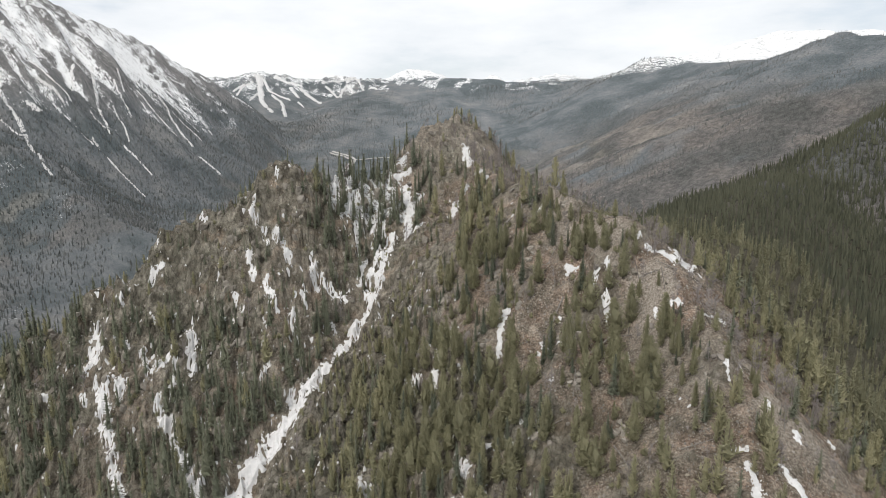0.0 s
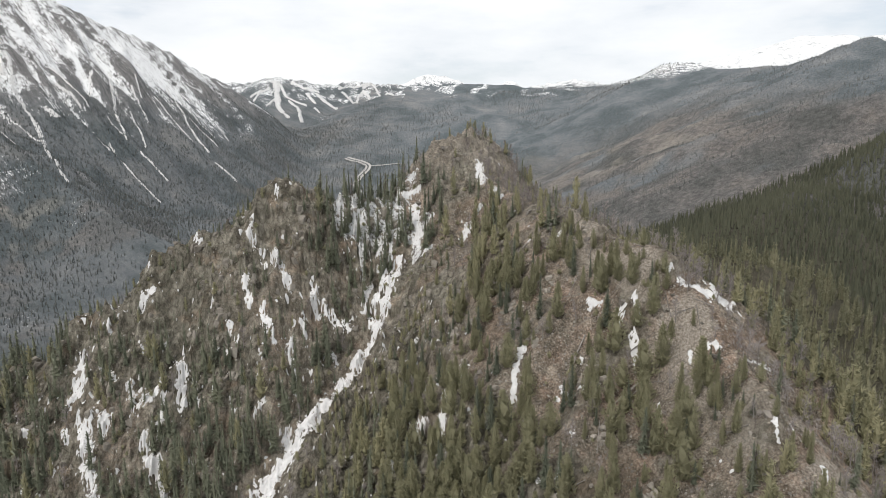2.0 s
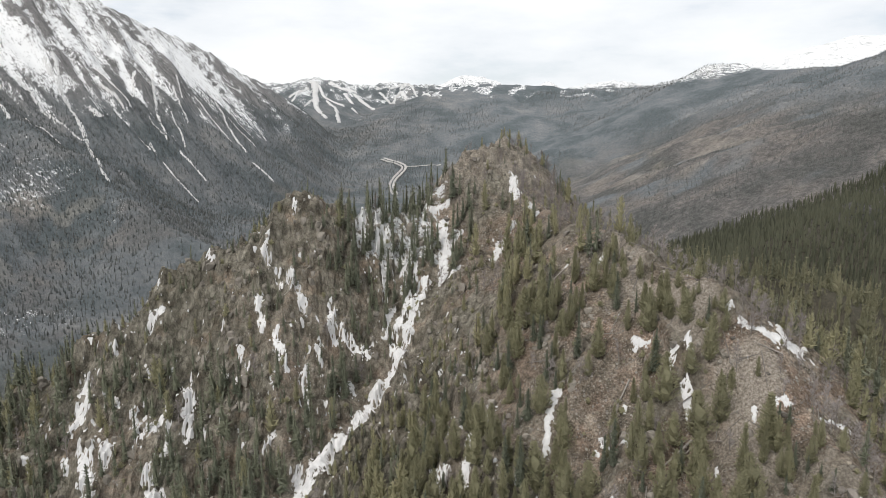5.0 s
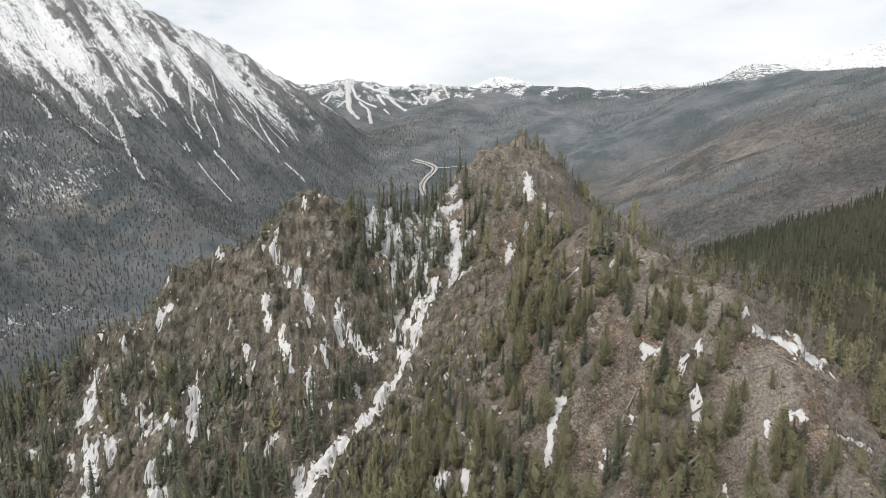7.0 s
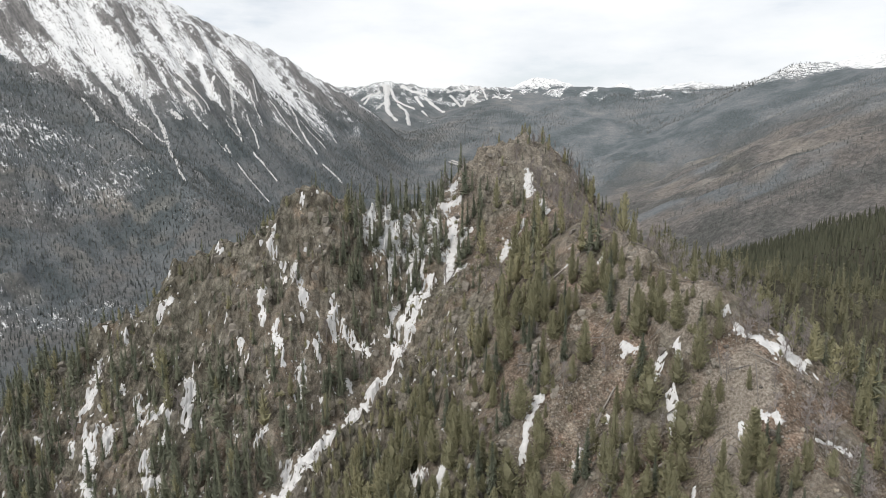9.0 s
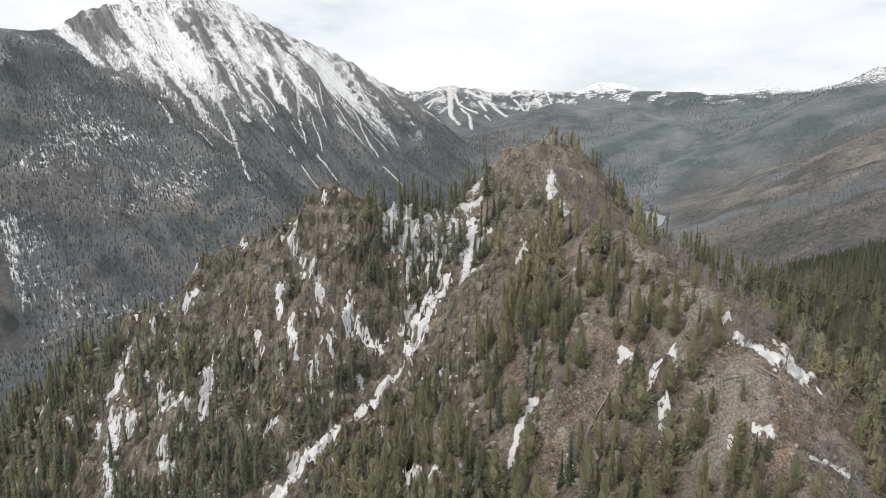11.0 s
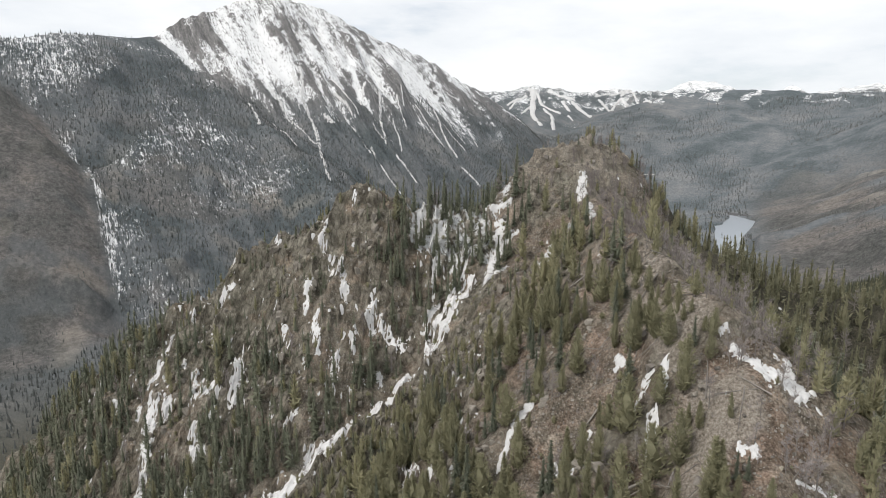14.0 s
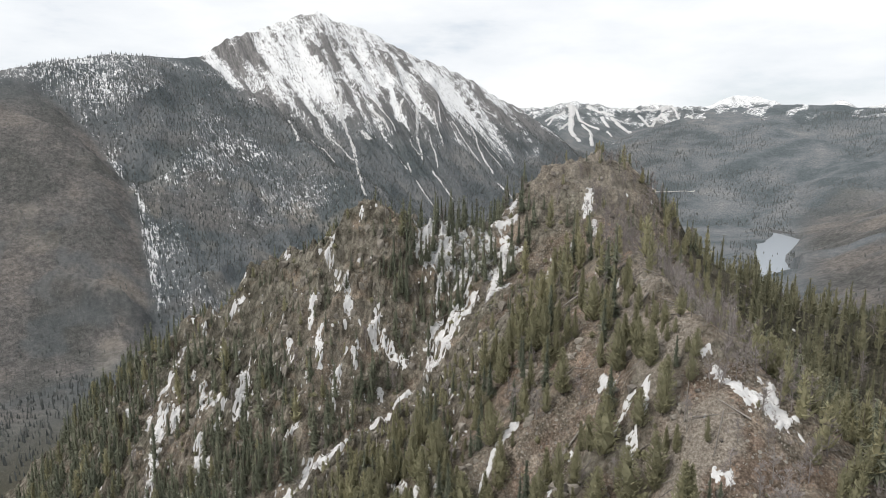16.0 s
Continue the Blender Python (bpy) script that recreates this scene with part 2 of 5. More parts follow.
# distance haze put into the colour, bluer than the near needles
HAZY_NEEDLES = needle_material("hazy_needles", (0.108, 0.119, 0.116), (0.144, 0.155, 0.150), (0.192, 0.198, 0.190))
STAND = needle_material("stand_needles", (0.160, 0.158, 0.104), (0.205, 0.200, 0.130), (0.275, 0.260, 0.168))
BARK = plain_material("bark", (0.07, 0.055, 0.045), (0.20, 0.17, 0.14), 3.0, 0.95, (1, 1, 0.2))
GREY_WOOD = plain_material("weathered_wood", (0.13, 0.115, 0.10), (0.36, 0.33, 0.30), 2.5, 0.9, (1, 1, 0.25))
BARE_TWIGS = plain_material("bare_twigs", (0.20, 0.175, 0.165), (0.40, 0.36, 0.345), 0.6, 0.95)
SNOW = plain_material("old_snow", (0.50, 0.495, 0.492), (0.68, 0.674, 0.670), 0.5, 0.6, None, 0.25)
BOULDER = plain_material("boulder_stone", (0.085, 0.076, 0.066), (0.30, 0.27, 0.24), 0.8, 0.95, None, 0.3)
RIPRAP = plain_material("riprap", (0.055, 0.056, 0.058), (0.12, 0.12, 0.122), 0.2, 0.95)
ASPHALT = plain_material("road_surface", (0.32, 0.31, 0.30), (0.46, 0.45, 0.43), 0.05, 0.9)


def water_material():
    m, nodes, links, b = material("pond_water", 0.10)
    # pale sky reflection put into the base colour, on top of the gloss
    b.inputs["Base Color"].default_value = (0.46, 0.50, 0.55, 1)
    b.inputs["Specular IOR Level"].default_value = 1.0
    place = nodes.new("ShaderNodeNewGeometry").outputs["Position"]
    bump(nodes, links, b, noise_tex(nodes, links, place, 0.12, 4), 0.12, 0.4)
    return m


WATER = water_material()


def scree_material(name, *stops):
    m, nodes, links, b = material(name, 0.95)
    at = nodes.new("ShaderNodeAttribute")
    at.attribute_name = "tint"
    place = nodes.new("ShaderNodeNewGeometry").outputs["Position"]
    v = arith(nodes, links, "ADD", arith(nodes, links, "MULTIPLY", at.outputs["Fac"], 0.6), arith(nodes, links, "MULTIPLY", noise_tex(nodes, links, place, 1.3, 7, 0.7), 0.6))
    links.new(ramp(nodes, links, v, *stops), b.inputs["Base Color"])
    bump(nodes, links, b, noise_tex(nodes, links, place, 1.1, 6, 0.7), 1.0, 0.5)
    return m


SCREE = scree_material("scree_stone", (0.2, (0.14, 0.118, 0.090)), (0.6, (0.29, 0.250, 0.195)), (0.95, (0.46, 0.410, 0.335)))
CRAG = scree_material("crag_stone", (0.25, (0.125, 0.112, 0.094)), (0.55, (0.255, 0.231, 0.198)), (0.85, (0.41, 0.376, 0.328)))

# ---------------------------------------------------------------- land form
def _hash(ix, iy, seed):
    n = (ix.astype(np.int64) * 374761393 + iy.astype(np.int64) * 668265263 + seed * 974634777) & 0xFFFFFFFF
    n = ((n ^ (n >> 13)) * 1274126177) & 0xFFFFFFFF
    n = n ^ (n >> 16)
    return (n & 0xFFFFFF) / float(0xFFFFFF)


def vnoise(x, y, seed=0):
    """Value noise, -1 to 1."""
    ix, iy = np.floor(x), np.floor(y)
    fx, fy = x - ix, y - iy
    ux, uy = fx * fx * fx * (fx * (fx * 6 - 15) + 10), fy * fy * fy * (fy * (fy * 6 - 15) + 10)
    a, b = _hash(ix, iy, seed), _hash(ix + 1, iy, seed)
    c, d = _hash(ix, iy + 1, seed), _hash(ix + 1, iy + 1, seed)
    return 2 * (a + (b - a) * ux + (c - a) * uy + (a - b - c + d) * ux * uy) - 1


def fbm(x, y, seed=0, octaves=4, gain=0.5):
    total, amp, f, norm = 0, 1.0, 1.0, 0.0
    for k in range(octaves):
        xr, yr = x * f * 0.8 + y * f * 0.6, y * f * 0.8 - x * f * 0.6
        total = total + amp * vnoise(xr + 17.3 * k, yr - 9.1 * k, seed + k)
        norm += amp
        amp, f = amp * gain, f * 2.03
    return total / norm


def ridged(x, y, seed=0, octaves=4):
    """Sharp-crested noise, 0 to 1."""
    total, amp, f, norm = 0, 1.0, 1.0, 0.0
    for k in range(octaves):
        xr, yr = x * f * 0.8 + y * f * 0.6, y * f * 0.8 - x * f * 0.6
        total = total + amp * (1 - np.abs(vnoise(xr + 5.7 * k, yr + 3.1 * k, seed + k))) ** 2
        norm += amp
        amp, f = amp * 0.5, f * 2.1
    return total / norm


def smooth(a, b, x):
    t = np.clip((x - a) / (b - a), 0, 1)
    return t * t * (3 - 2 * t)


POND_LEVEL = -170.0
WEST_BANK = ((1480, 62), (1565, 55), (1721, 50), (1900, 40), (2105, 28), (2135, 46), (2170, 50), (2307, 63), (2440, 64))
EAST_BANK = ((1480, 120), (1633, 125), (1718, 111), (1817, 100), (1914, 99), (2008, 112), (2137, 129), (2277, 139), (2321, 115), (2382, 86), (2440, 66))


def banks(y):
    """The pond's west and east shores at y."""
    return tuple(np.interp(y, [p[0] for p in bank], [p[1] for p in bank]) for bank in (WEST_BANK, EAST_BANK))


# Crest lines of the land: corners (x, y, z), fall to the left and to the right of the way, rounding of the crest.
SPINE = [(16, 325, 86), (12, 311, 84), (19, 299, 79), (32, 280, 69), (52, 238, 67), (64, 215, 61), (74, 198, 59), (83, 182, 49),
         (88, 165, 37), (92, 140, 28), (93, 124, 8), (92, 100, -20), (90, 60, -70)]
SUMMIT = [(1, 308, 90), (7, 313, 95), (15, 322, 96), (23, 333, 95)]
EAST_RIB = [(76, 196, 57), (86, 190, 52), (96, 186, 46), (104, 181, 35), (116, 172, 18)]
EAST_SHOULDER = [(24, 326, 78), (47, 328, 58), (68, 330, 45), (88, 331, 36), (107, 333, 32), (135, 340, 29), (180, 352, 20), (250, 380, -4)]
SADDLE = [(4, 307, 82), (-4, 294, 71), (-16, 289, 68), (-38, 286, 67), (-52, 277, 69), (-66, 268, 76)]
BUTTRESS = [(-62, 271, 76), (-70, 265, 74), (-82, 258, 58), (-98, 256, 54), (-116, 251, 46)]
WEST_SHOULDER = [(-118, 248, 41), (-124, 245, 34), (-144, 241, 21), (-172, 239, 0), (-215, 236, -30), (-300, 225, -110)]
LEFT_RIDGE = [(-1800, 300, 120), (-1924, 1146, 316), (-1936, 1322, 364), (-1928, 1512, 409), (-1949, 1649, 428), (-1990, 1911, 432)]
HIGH_PEAK = [(-1990, 1911, 432), (-1997, 2021, 494), (-1984, 2134, 553), (-1914, 2336, 649), (-1832, 2469, 696), (-1700, 2629, 643),
             (-1553, 2841, 548), (-1376, 3105, 445), (-1284, 3256, 369), (-1224, 3389, 323), (-1127, 3531, 216), (-1000, 3650, 60)]
DARK_SPUR = [(-1990, 1911, 432), (-1708, 1845, 313), (-1429, 1764, 175), (-1162, 1660, 58), (-966, 1556, -33), (-726, 1382, -113), (-605, 1330, -140)]
BROWN_SPUR = [(-1850, 960, 280), (-1665, 995, 201), (-1549, 1035, 159), (-1430, 1054, 97), (-1323, 1069, 17), (-1241, 1061, -73), (-1151, 1014, -166), (-1069, 956, -241)]
SKI_HILL = [(-1700, 4100, 230), (-1473, 4256, 340), (-1385, 4338, 370), (-1258, 4429, 411), (-1089, 4526, 402), (-940, 4560, 366), (-864, 4575, 374),
            (-719, 4651, 393), (-523, 4678, 393), (-326, 4696, 359)]
MID_HILL = [(-900, 4100, 60), (-600, 4190, 250), (-290, 4198, 345), (61, 4158, 338), (400, 4091, 313), (653, 4008, 327), (860, 3919, 327), (1100, 3800, 330)]
FAR_SNOW = [(-2000, 4400, 380), (-1640, 4568, 415), (-900, 4790, 380), (-419, 4839, 407), (-257, 4855, 470), (-135, 4860, 462), (69, 4860, 406), (270, 4852, 384),
            (357, 4847, 434), (469, 4837, 382), (777, 4799, 417), (1039, 4749, 382), (1534, 4409, 459)]
MESA = [(822, 3675, 312), (969, 3536, 340), (1048, 3410, 384), (1151, 3377, 388), (1207, 3252, 353), (1700, 3000, 340)]
HIGH_SNOW = [(1400, 4450, 440), (1534, 4409, 470), (1816, 4302, 545), (2074, 4185, 616), (2215, 4057, 590), (2500, 3830, 575), (2900, 3500, 500)]
GREEN_HILL = [(1150, 3258, 336), (1263, 2798, 335), (1323, 2548, 347), (1331, 2375, 358), (1328, 2204, 364), (1365, 2064, 336), (1700, 1700, 340)]
BROWN_HILL = [(250, 2330, -140), (324, 2241, -79), (547, 1993, 50), (763, 1707, 120), (835, 1449, 164), (855, 1263, 196), (1300, 1250, 260)]
FOREST_SPUR = [(118, 395, -8), (132, 420, -6), (209, 556, -4), (300, 640, 2), (476, 848, 10), (702, 1004, 38), (1000, 1130, 90), (1500, 1250, 200)]
FOREST_RISE = [(330, 690, -4), (430, 800, 1), (500, 865, 15), (560, 905, 38), (608, 918, 70), (650, 932, 98), (740, 980, 145), (900, 1040, 200)]
RAVINE = [(-1900, 1230, 0), (-1804, 1214, 0), (-1588, 1201, 0), (-1408, 1140, 0), (-1274, 1078, 0), (-1104, 968, 0), (-942, 863, 0)]
CRESTS = [  # line, fall to its left, fall to its right, rounding
    (SUMMIT, 1.35, 1.5, 7.0), (SPINE, 0.88, 0.90, 2.0), (EAST_RIB, 0.85, 0.95, 2.0), (EAST_SHOULDER, 0.55, 0.62, 5.0), (SADDLE, 1.62, 0.9, 2.0), (BUTTRESS, 1.95, 1.0, 2.5), (WEST_SHOULDER, 1.35, 1.0, 2.5), (FOREST_SPUR, 0.42, 0.42, 8.0), (FOREST_RISE, 0.95, 0.40, 10.0),
    (LEFT_RIDGE, 0.6, 0.58, 15.0), (HIGH_PEAK, 0.7, 0.80, 4.0), (DARK_SPUR, 0.6, 0.62, 12.0), (BROWN_SPUR, 0.62, 0.75, 20.0),
    (SKI_HILL, 0.5, 0.42, 20.0), (MID_HILL, 0.4, 0.36, 30.0), (FAR_SNOW, 0.6, 0.6, 2.0), (MESA, 0.5, 0.43, 10.0),
    (HIGH_SNOW, 0.5, 0.35, 10.0), (GREEN_HILL, 0.45, 0.45, 20.0), (BROWN_HILL, 0.34, 0.58, 20.0),
]


GULLY = [(-8, 268), (-13, 261), (-19, 252.5), (-25, 243), (-31, 231), (-36, 222), (-45, 213), (-52, 200), (-58, 183), (-62, 165), (-66, 140)]
HOLLOWS = [  # line, half width, depth
    (GULLY[3:-1], 15, 8.5), ([(24, 164), (40, 172), (52, 178), (64, 169)], 17, 9.0), ([(-66, 260), (-68, 255), (-70, 249)], 10, 11.0), ([(12, 274), (15, 268)], 9, 5.0),
]
PEAK_RIBS = [  # rocky ribs of the great peak
    [(-1929, 2141), (-1848, 2101), (-1721, 2040), (-1615, 1996), (-1503, 1973), (-1421, 1966)], [(-1735, 2285), (-1631, 2215), (-1509, 2155), (-1428, 2099)],
    [(-1658, 2438), (-1497, 2331), (-1363, 2212), (-1236, 2134)], [(-1985, 2085), (-1861, 2035), (-1712, 1997), (-1581, 1940)], [(-1510, 2560), (-1430, 2480), (-1345, 2370), (-1270, 2290)],
    [(-1400, 2760), (-1300, 2600), (-1215, 2470), (-1130, 2330)],
]
COULOIRS = [  # snow-filled troughs between them
    [(-1900, 2160), (-1844, 2120), (-1748, 2088), (-1654, 2093), (-1539, 2035), (-1469, 2003), (-1396, 1950)], [(-1790, 2300), (-1700, 2215), (-1620, 2156), (-1474, 2089), (-1423, 2081), (-1354, 2019)],
    [(-1662, 2486), (-1544, 2400), (-1441, 2310), (-1384, 2263)], [(-1475, 2469), (-1388, 2420), (-1316, 2338), (-1282, 2248)], [(-1413, 2579), (-1330, 2484), (-1236, 2367), (-1185, 2234)],
    [(-1874, 1957), (-1780, 1890), (-1709, 1845), (-1591, 1792)],
]
SIDE_GULLIES = [[(-1672, 1515), (-1619, 1391), (-1560, 1309), (-1465, 1222), (-1392, 1166)], [(-1765, 1638), (-1666, 1565), (-1567, 1464), (-1463, 1332), (-1391, 1213)]]
TALUS = [(-974, 774), (-930, 735), (-889, 696)]
SNOW_BELT = [(-1290, 1190), (-1322, 1299), (-1333, 1413), (-1364, 1534)]
CLIFFS = [[(-1215, 1360), (-1180, 1345), (-1146, 1302)], [(-1000, 1000), (-993, 1036), (-1010, 1078)], [(-1151, 788), (-1087, 825), (-1019, 857)]]


def beside(x, y, line, width):
    """1 along a line on the map, falling to 0 at the width."""
    xs, ys = [p[0] for p in line], [p[1] for p in line]
    out = np.zeros(x.shape)
    m = (x > min(xs) - width) & (x < max(xs) + width) & (y > min(ys) - width) & (y < max(ys) + width)
    if m.any():
        out[m] = smooth(width, 0.12 * width, -tent(x[m], y[m], [(a, b, 0) for a, b in line], 1, 1, 0.01))
    return out


def gully_side(x, y):
    """How far east of the snow gully."""
    return x - np.interp(y, [p[1] for p in GULLY[::-1]], [p[0] for p in GULLY[::-1]])


def tent(x, y, line, left, right, crest):
    """Height of the land that falls away evenly to both sides of a crest line."""
    top, out = None, None
    for (ax, ay, az), (bx, by, bz) in zip(line, line[1:]):
        ux, uy = bx - ax, by - ay
        n = ux * ux + uy * uy
        s = np.clip(((x - ax) * ux + (y - ay) * uy) / n, 0, 1)
        dx, dy = x - ax - s * ux, y - ay - s * uy
        d2 = dx * dx + dy * dy
        side = ux * dy - uy * dx
        length = math.sqrt(n)
        w = np.clip(side / (length * (np.sqrt(d2) + 1e-6)), -1, 1) * 0.5 + 0.5
        fall = right + (left - right) * w
        h = az + s * (bz - az) - fall * (np.sqrt(d2 + crest * crest) - crest)
        out = h if top is None else np.maximum(out, h)
        top = h

    return out


def land(x, y):
    """The smooth form of the land."""
    floor = np.interp(y, [-5000, 600, 1750, 2600, 3200, 4000, 6000], [-300, -280, -180, -178, -120, -20, 60])
    hs = [floor] + [tent(x, y, *c) for c in CRESTS]
    near = np.hypot(x, y - 230)
    k = np.interp(near, [150, 400, 1500], [2.5, 6.0, 14.0])
    m = np.maximum.reduce(hs)
    h = m + k * np.log(sum(np.exp(np.clip((g - m) / k, -50, 0)) for g in hs)) - k * 0.2
    for line, width, depth in HOLLOWS:
        h = h - depth * beside(x, y, line, width)
    west, east = banks(y)
    basin = smooth(-9, 3, np.minimum(np.minimum(x - west, east - x), np.minimum(y - 1500, 2442 - y)))
    shore = smooth(160, 20, np.maximum(np.maximum(west - x, x - east), np.maximum(1450 - y, y - 2450)))
    h = h + (np.maximum(h, POND_LEVEL + 1.5) - h) * shore
    return h + (np.minimum(h, POND_LEVEL - 4) - h) * basin


def chute_lines(x, y):
    """Ribs and chutes that run down the great peak, 0 in a chute and 1 on a rib."""
    a = 0.5 * x + 0.87 * y + 45 * fbm(x / 300, y / 300, 71, 3)
    b = 0.87 * x - 0.5 * y
    big = np.abs(vnoise(a / 130, b / 900, 73)) * 2.4
    small = np.abs(vnoise(a / 47 + 3, b / 330 + 0.2 * vnoise(a / 80, b / 80, 75), 77)) * 1.9
    return np.clip(np.minimum(big, 0.25 + small), 0, 1)


def on_peak(x, y):
    """1 on the camera's side of the great peak, behind the dark spur; 0 away from it."""
    spur = np.interp(x, [p[0] for p in DARK_SPUR], [p[1] for p in DARK_SPUR])
    return smooth(-700, -1000, x) * smooth(-25, 45, y - spur) * smooth(3900, 3500, y)


def on_brown_spur(x, y):
    """1 on the scrub-covered spur south of the ravine."""
    line = np.interp(x, [p[0] for p in RAVINE], [p[1] for p in RAVINE])
    return smooth(15, -35, y - line) * smooth(300, 520, y) * smooth(-860, -960, x)


def spur_lines(x, y):
    """1 on the spurs that run down from the hills beyond the pond, 0 in their gullies."""
    a = y + 0.45 * x + 70 * fbm(x / 260, y / 260, 79, 3)
    return ridged(a / 330, (x - 0.45 * y) / 1300, 81, 3)


def height(x, y):
    """The land with its ribs, ledges and hummocks."""
    h = land(x, y)
    d = np.hypot(x + 10, y - 230)
    near = smooth(420, 260, d)
    # cliffs: upright ribs, cracks and ledges
    wall = near * smooth(6, -26, x + 0.35 * (y - 270))
    summit = near * smooth(36, 18, np.hypot(x - 10, y - 312))
    crag = np.maximum(wall, summit)
    bend = 3.0 * fbm(x / 26, y / 26, 3, 2)
    rib = ridged((x + bend) / 15, (y + bend) / 40, 11, 4) - 0.55
    crack = ridged((x - bend) / 5.2, y / 11, 17, 3) - 0.55
    h = h + wall * (9.5 * rib + 4.8 * crack) + summit * (6.0 * (ridged(x / 12, y / 12, 31, 4) - 0.55) + 2.6 * crack)
    shelf = 8.5 + 0 * h
    phase = 2 * math.pi * (h + 7 * fbm(x / 30, y / 30, 23, 3)) / shelf
    h = h + crag * (0.62 + 0.35 * vnoise(x / 19, y / 19, 27)) * shelf / (2 * math.pi) * np.sin(phase)
    # outcrops, scree and hummocks of the near slopes
    out = near * (1 - crag) * smooth(0.16, 0.42, fbm(x / 15, y / 15, 37, 3))
    h = h + out * (1.6 + 3.4 * (ridged(x / 5, y / 5, 39, 3) - 0.5))
    h = h + near * (2.2 * fbm(x / 22, y / 22, 41, 3) + 0.9 * fbm(x / 5.5, y / 5.5, 45, 3) + 0.5 * fbm(x / 2.1, y / 2.1, 49, 2))
    # far land
    far = smooth(300, 900, d)
    hills = smooth(-400, 100, x)
    h = h + far * ((16 + 12 * hills) * fbm(x / 330, y / 330, 51, 4) - (9 + 16 * hills) * (ridged(x / 210, y / 210, 57, 4) - 0.5)) * smooth(-190, -120, h)
    h = h + smooth(4250, 4500, y) * (40 * (ridged(x / 120, y / 120, 59, 4) - 0.55))
    # spurs and gullies of the hills beyond the pond, and of the forested ridge under the great peak
    slope = smooth(150, 450, x) * smooth(900, 1250, y) * smooth(3500, 2900, y) * smooth(-185, -110, h) * smooth(330, 190, h)
    h = h + slope * 46 * (spur_lines(x, y) - 0.5)
    run = smooth(-820, -1000, x) * (1 - on_peak(x, y)) * smooth(850, 1050, y) * smooth(10, 130, -tent(x, y, [(a, b, 0) for a, b, c in DARK_SPUR + LEFT_RIDGE[::-1]], 1, 1, 0.01))
    h = h + run * 24 * (ridged((0.5 * x + 0.87 * y) / 150 + 0.3 * fbm(x / 240, y / 240, 83, 2), (0.87 * x - 0.5 * y) / 900, 85, 3) - 0.5)
    p = on_peak(x, y) * smooth(-190, 40, h) * (0.12 + 0.88 * smooth(15, 240, -tent(x, y, [(a, b, 0) for a, b, c in HIGH_PEAK], 1, 1, 0.01)))
    h = h + p * (30 * chute_lines(x, y) - 16 + 12 * (ridged(x / 80, y / 80, 61, 5) - 0.5))
    for line in PEAK_RIBS:
        h = h + (15 + 9 * vnoise(x / 35, y / 35, 63)) * beside(x, y, line, 38)
    h = h + 16 * (ridged(x / 42, y / 42, 113, 4) - 0.5) * beside(x, y, [p[:2] for p in HIGH_PEAK[1:9]], 60)
    for line in COULOIRS:
        h = h - 12 * beside(x, y, line, 42)
    for line in SIDE_GULLIES:
        h = h - 22 * beside(x, y, line, 60)
    for line in CLIFFS:
        h = h + (14 + 16 * ridged(x / 30, y / 30, 65, 3)) * beside(x, y, line, 34)
    h = h - 34 * smooth(85, 5, -tent(x, y, RAVINE, 1, 1, 0.01)) * smooth(-1950, -1800, x)
    return h


# ---------------------------------------------------------------- building helpers
def fast_mesh(name, verts, faces, mats, shade=False, tint=None):
    """A mesh from arrays: verts n x 3, faces m x 3 or m x 4."""
    me = bpy.data.meshes.new(name)
    n, k = faces.shape
    me.vertices.add(len(verts))
    me.vertices.foreach_set("co", np.ascontiguousarray(verts, dtype=np.float32).ravel())
    me.loops.add(n * k)
    me.loops.foreach_set("vertex_index", np.ascontiguousarray(faces, dtype=np.int32).ravel())
    me.polygons.add(n)
    me.polygons.foreach_set("loop_start", np.arange(0, n * k, k, dtype=np.int32))
    me.polygons.foreach_set("loop_total", np.full(n, k, dtype=np.int32))
    me.polygons.foreach_set("use_smooth", np.full(n, shade, dtype=bool))
    for m in mats:
        me.materials.append(m)
    if tint is not None:
        at = me.attributes.new("tint", "FLOAT", "POINT")
        at.data.foreach_set("value", np.ascontiguousarray(tint, dtype=np.float32))
    me.update()
    return me


def part(name, data, parent, label="", m=None):
    """One mesh object under a thing or a part."""
    ob = new(name, data)
    ob.parent = parent
    if m is not None:
        ob.matrix_local = m
    return tagged(ob, label)


def thing(name, label, category, group="", kind="", data=None, m=None):
    ob = new(name, data)
    if m is not None:
        ob.matrix_world = m
    return tagged(ob, label, category, group, kind)


def heights(x, y):
    return height(np.atleast_1d(np.asarray(x, float)), np.atleast_1d(np.asarray(y, float)))


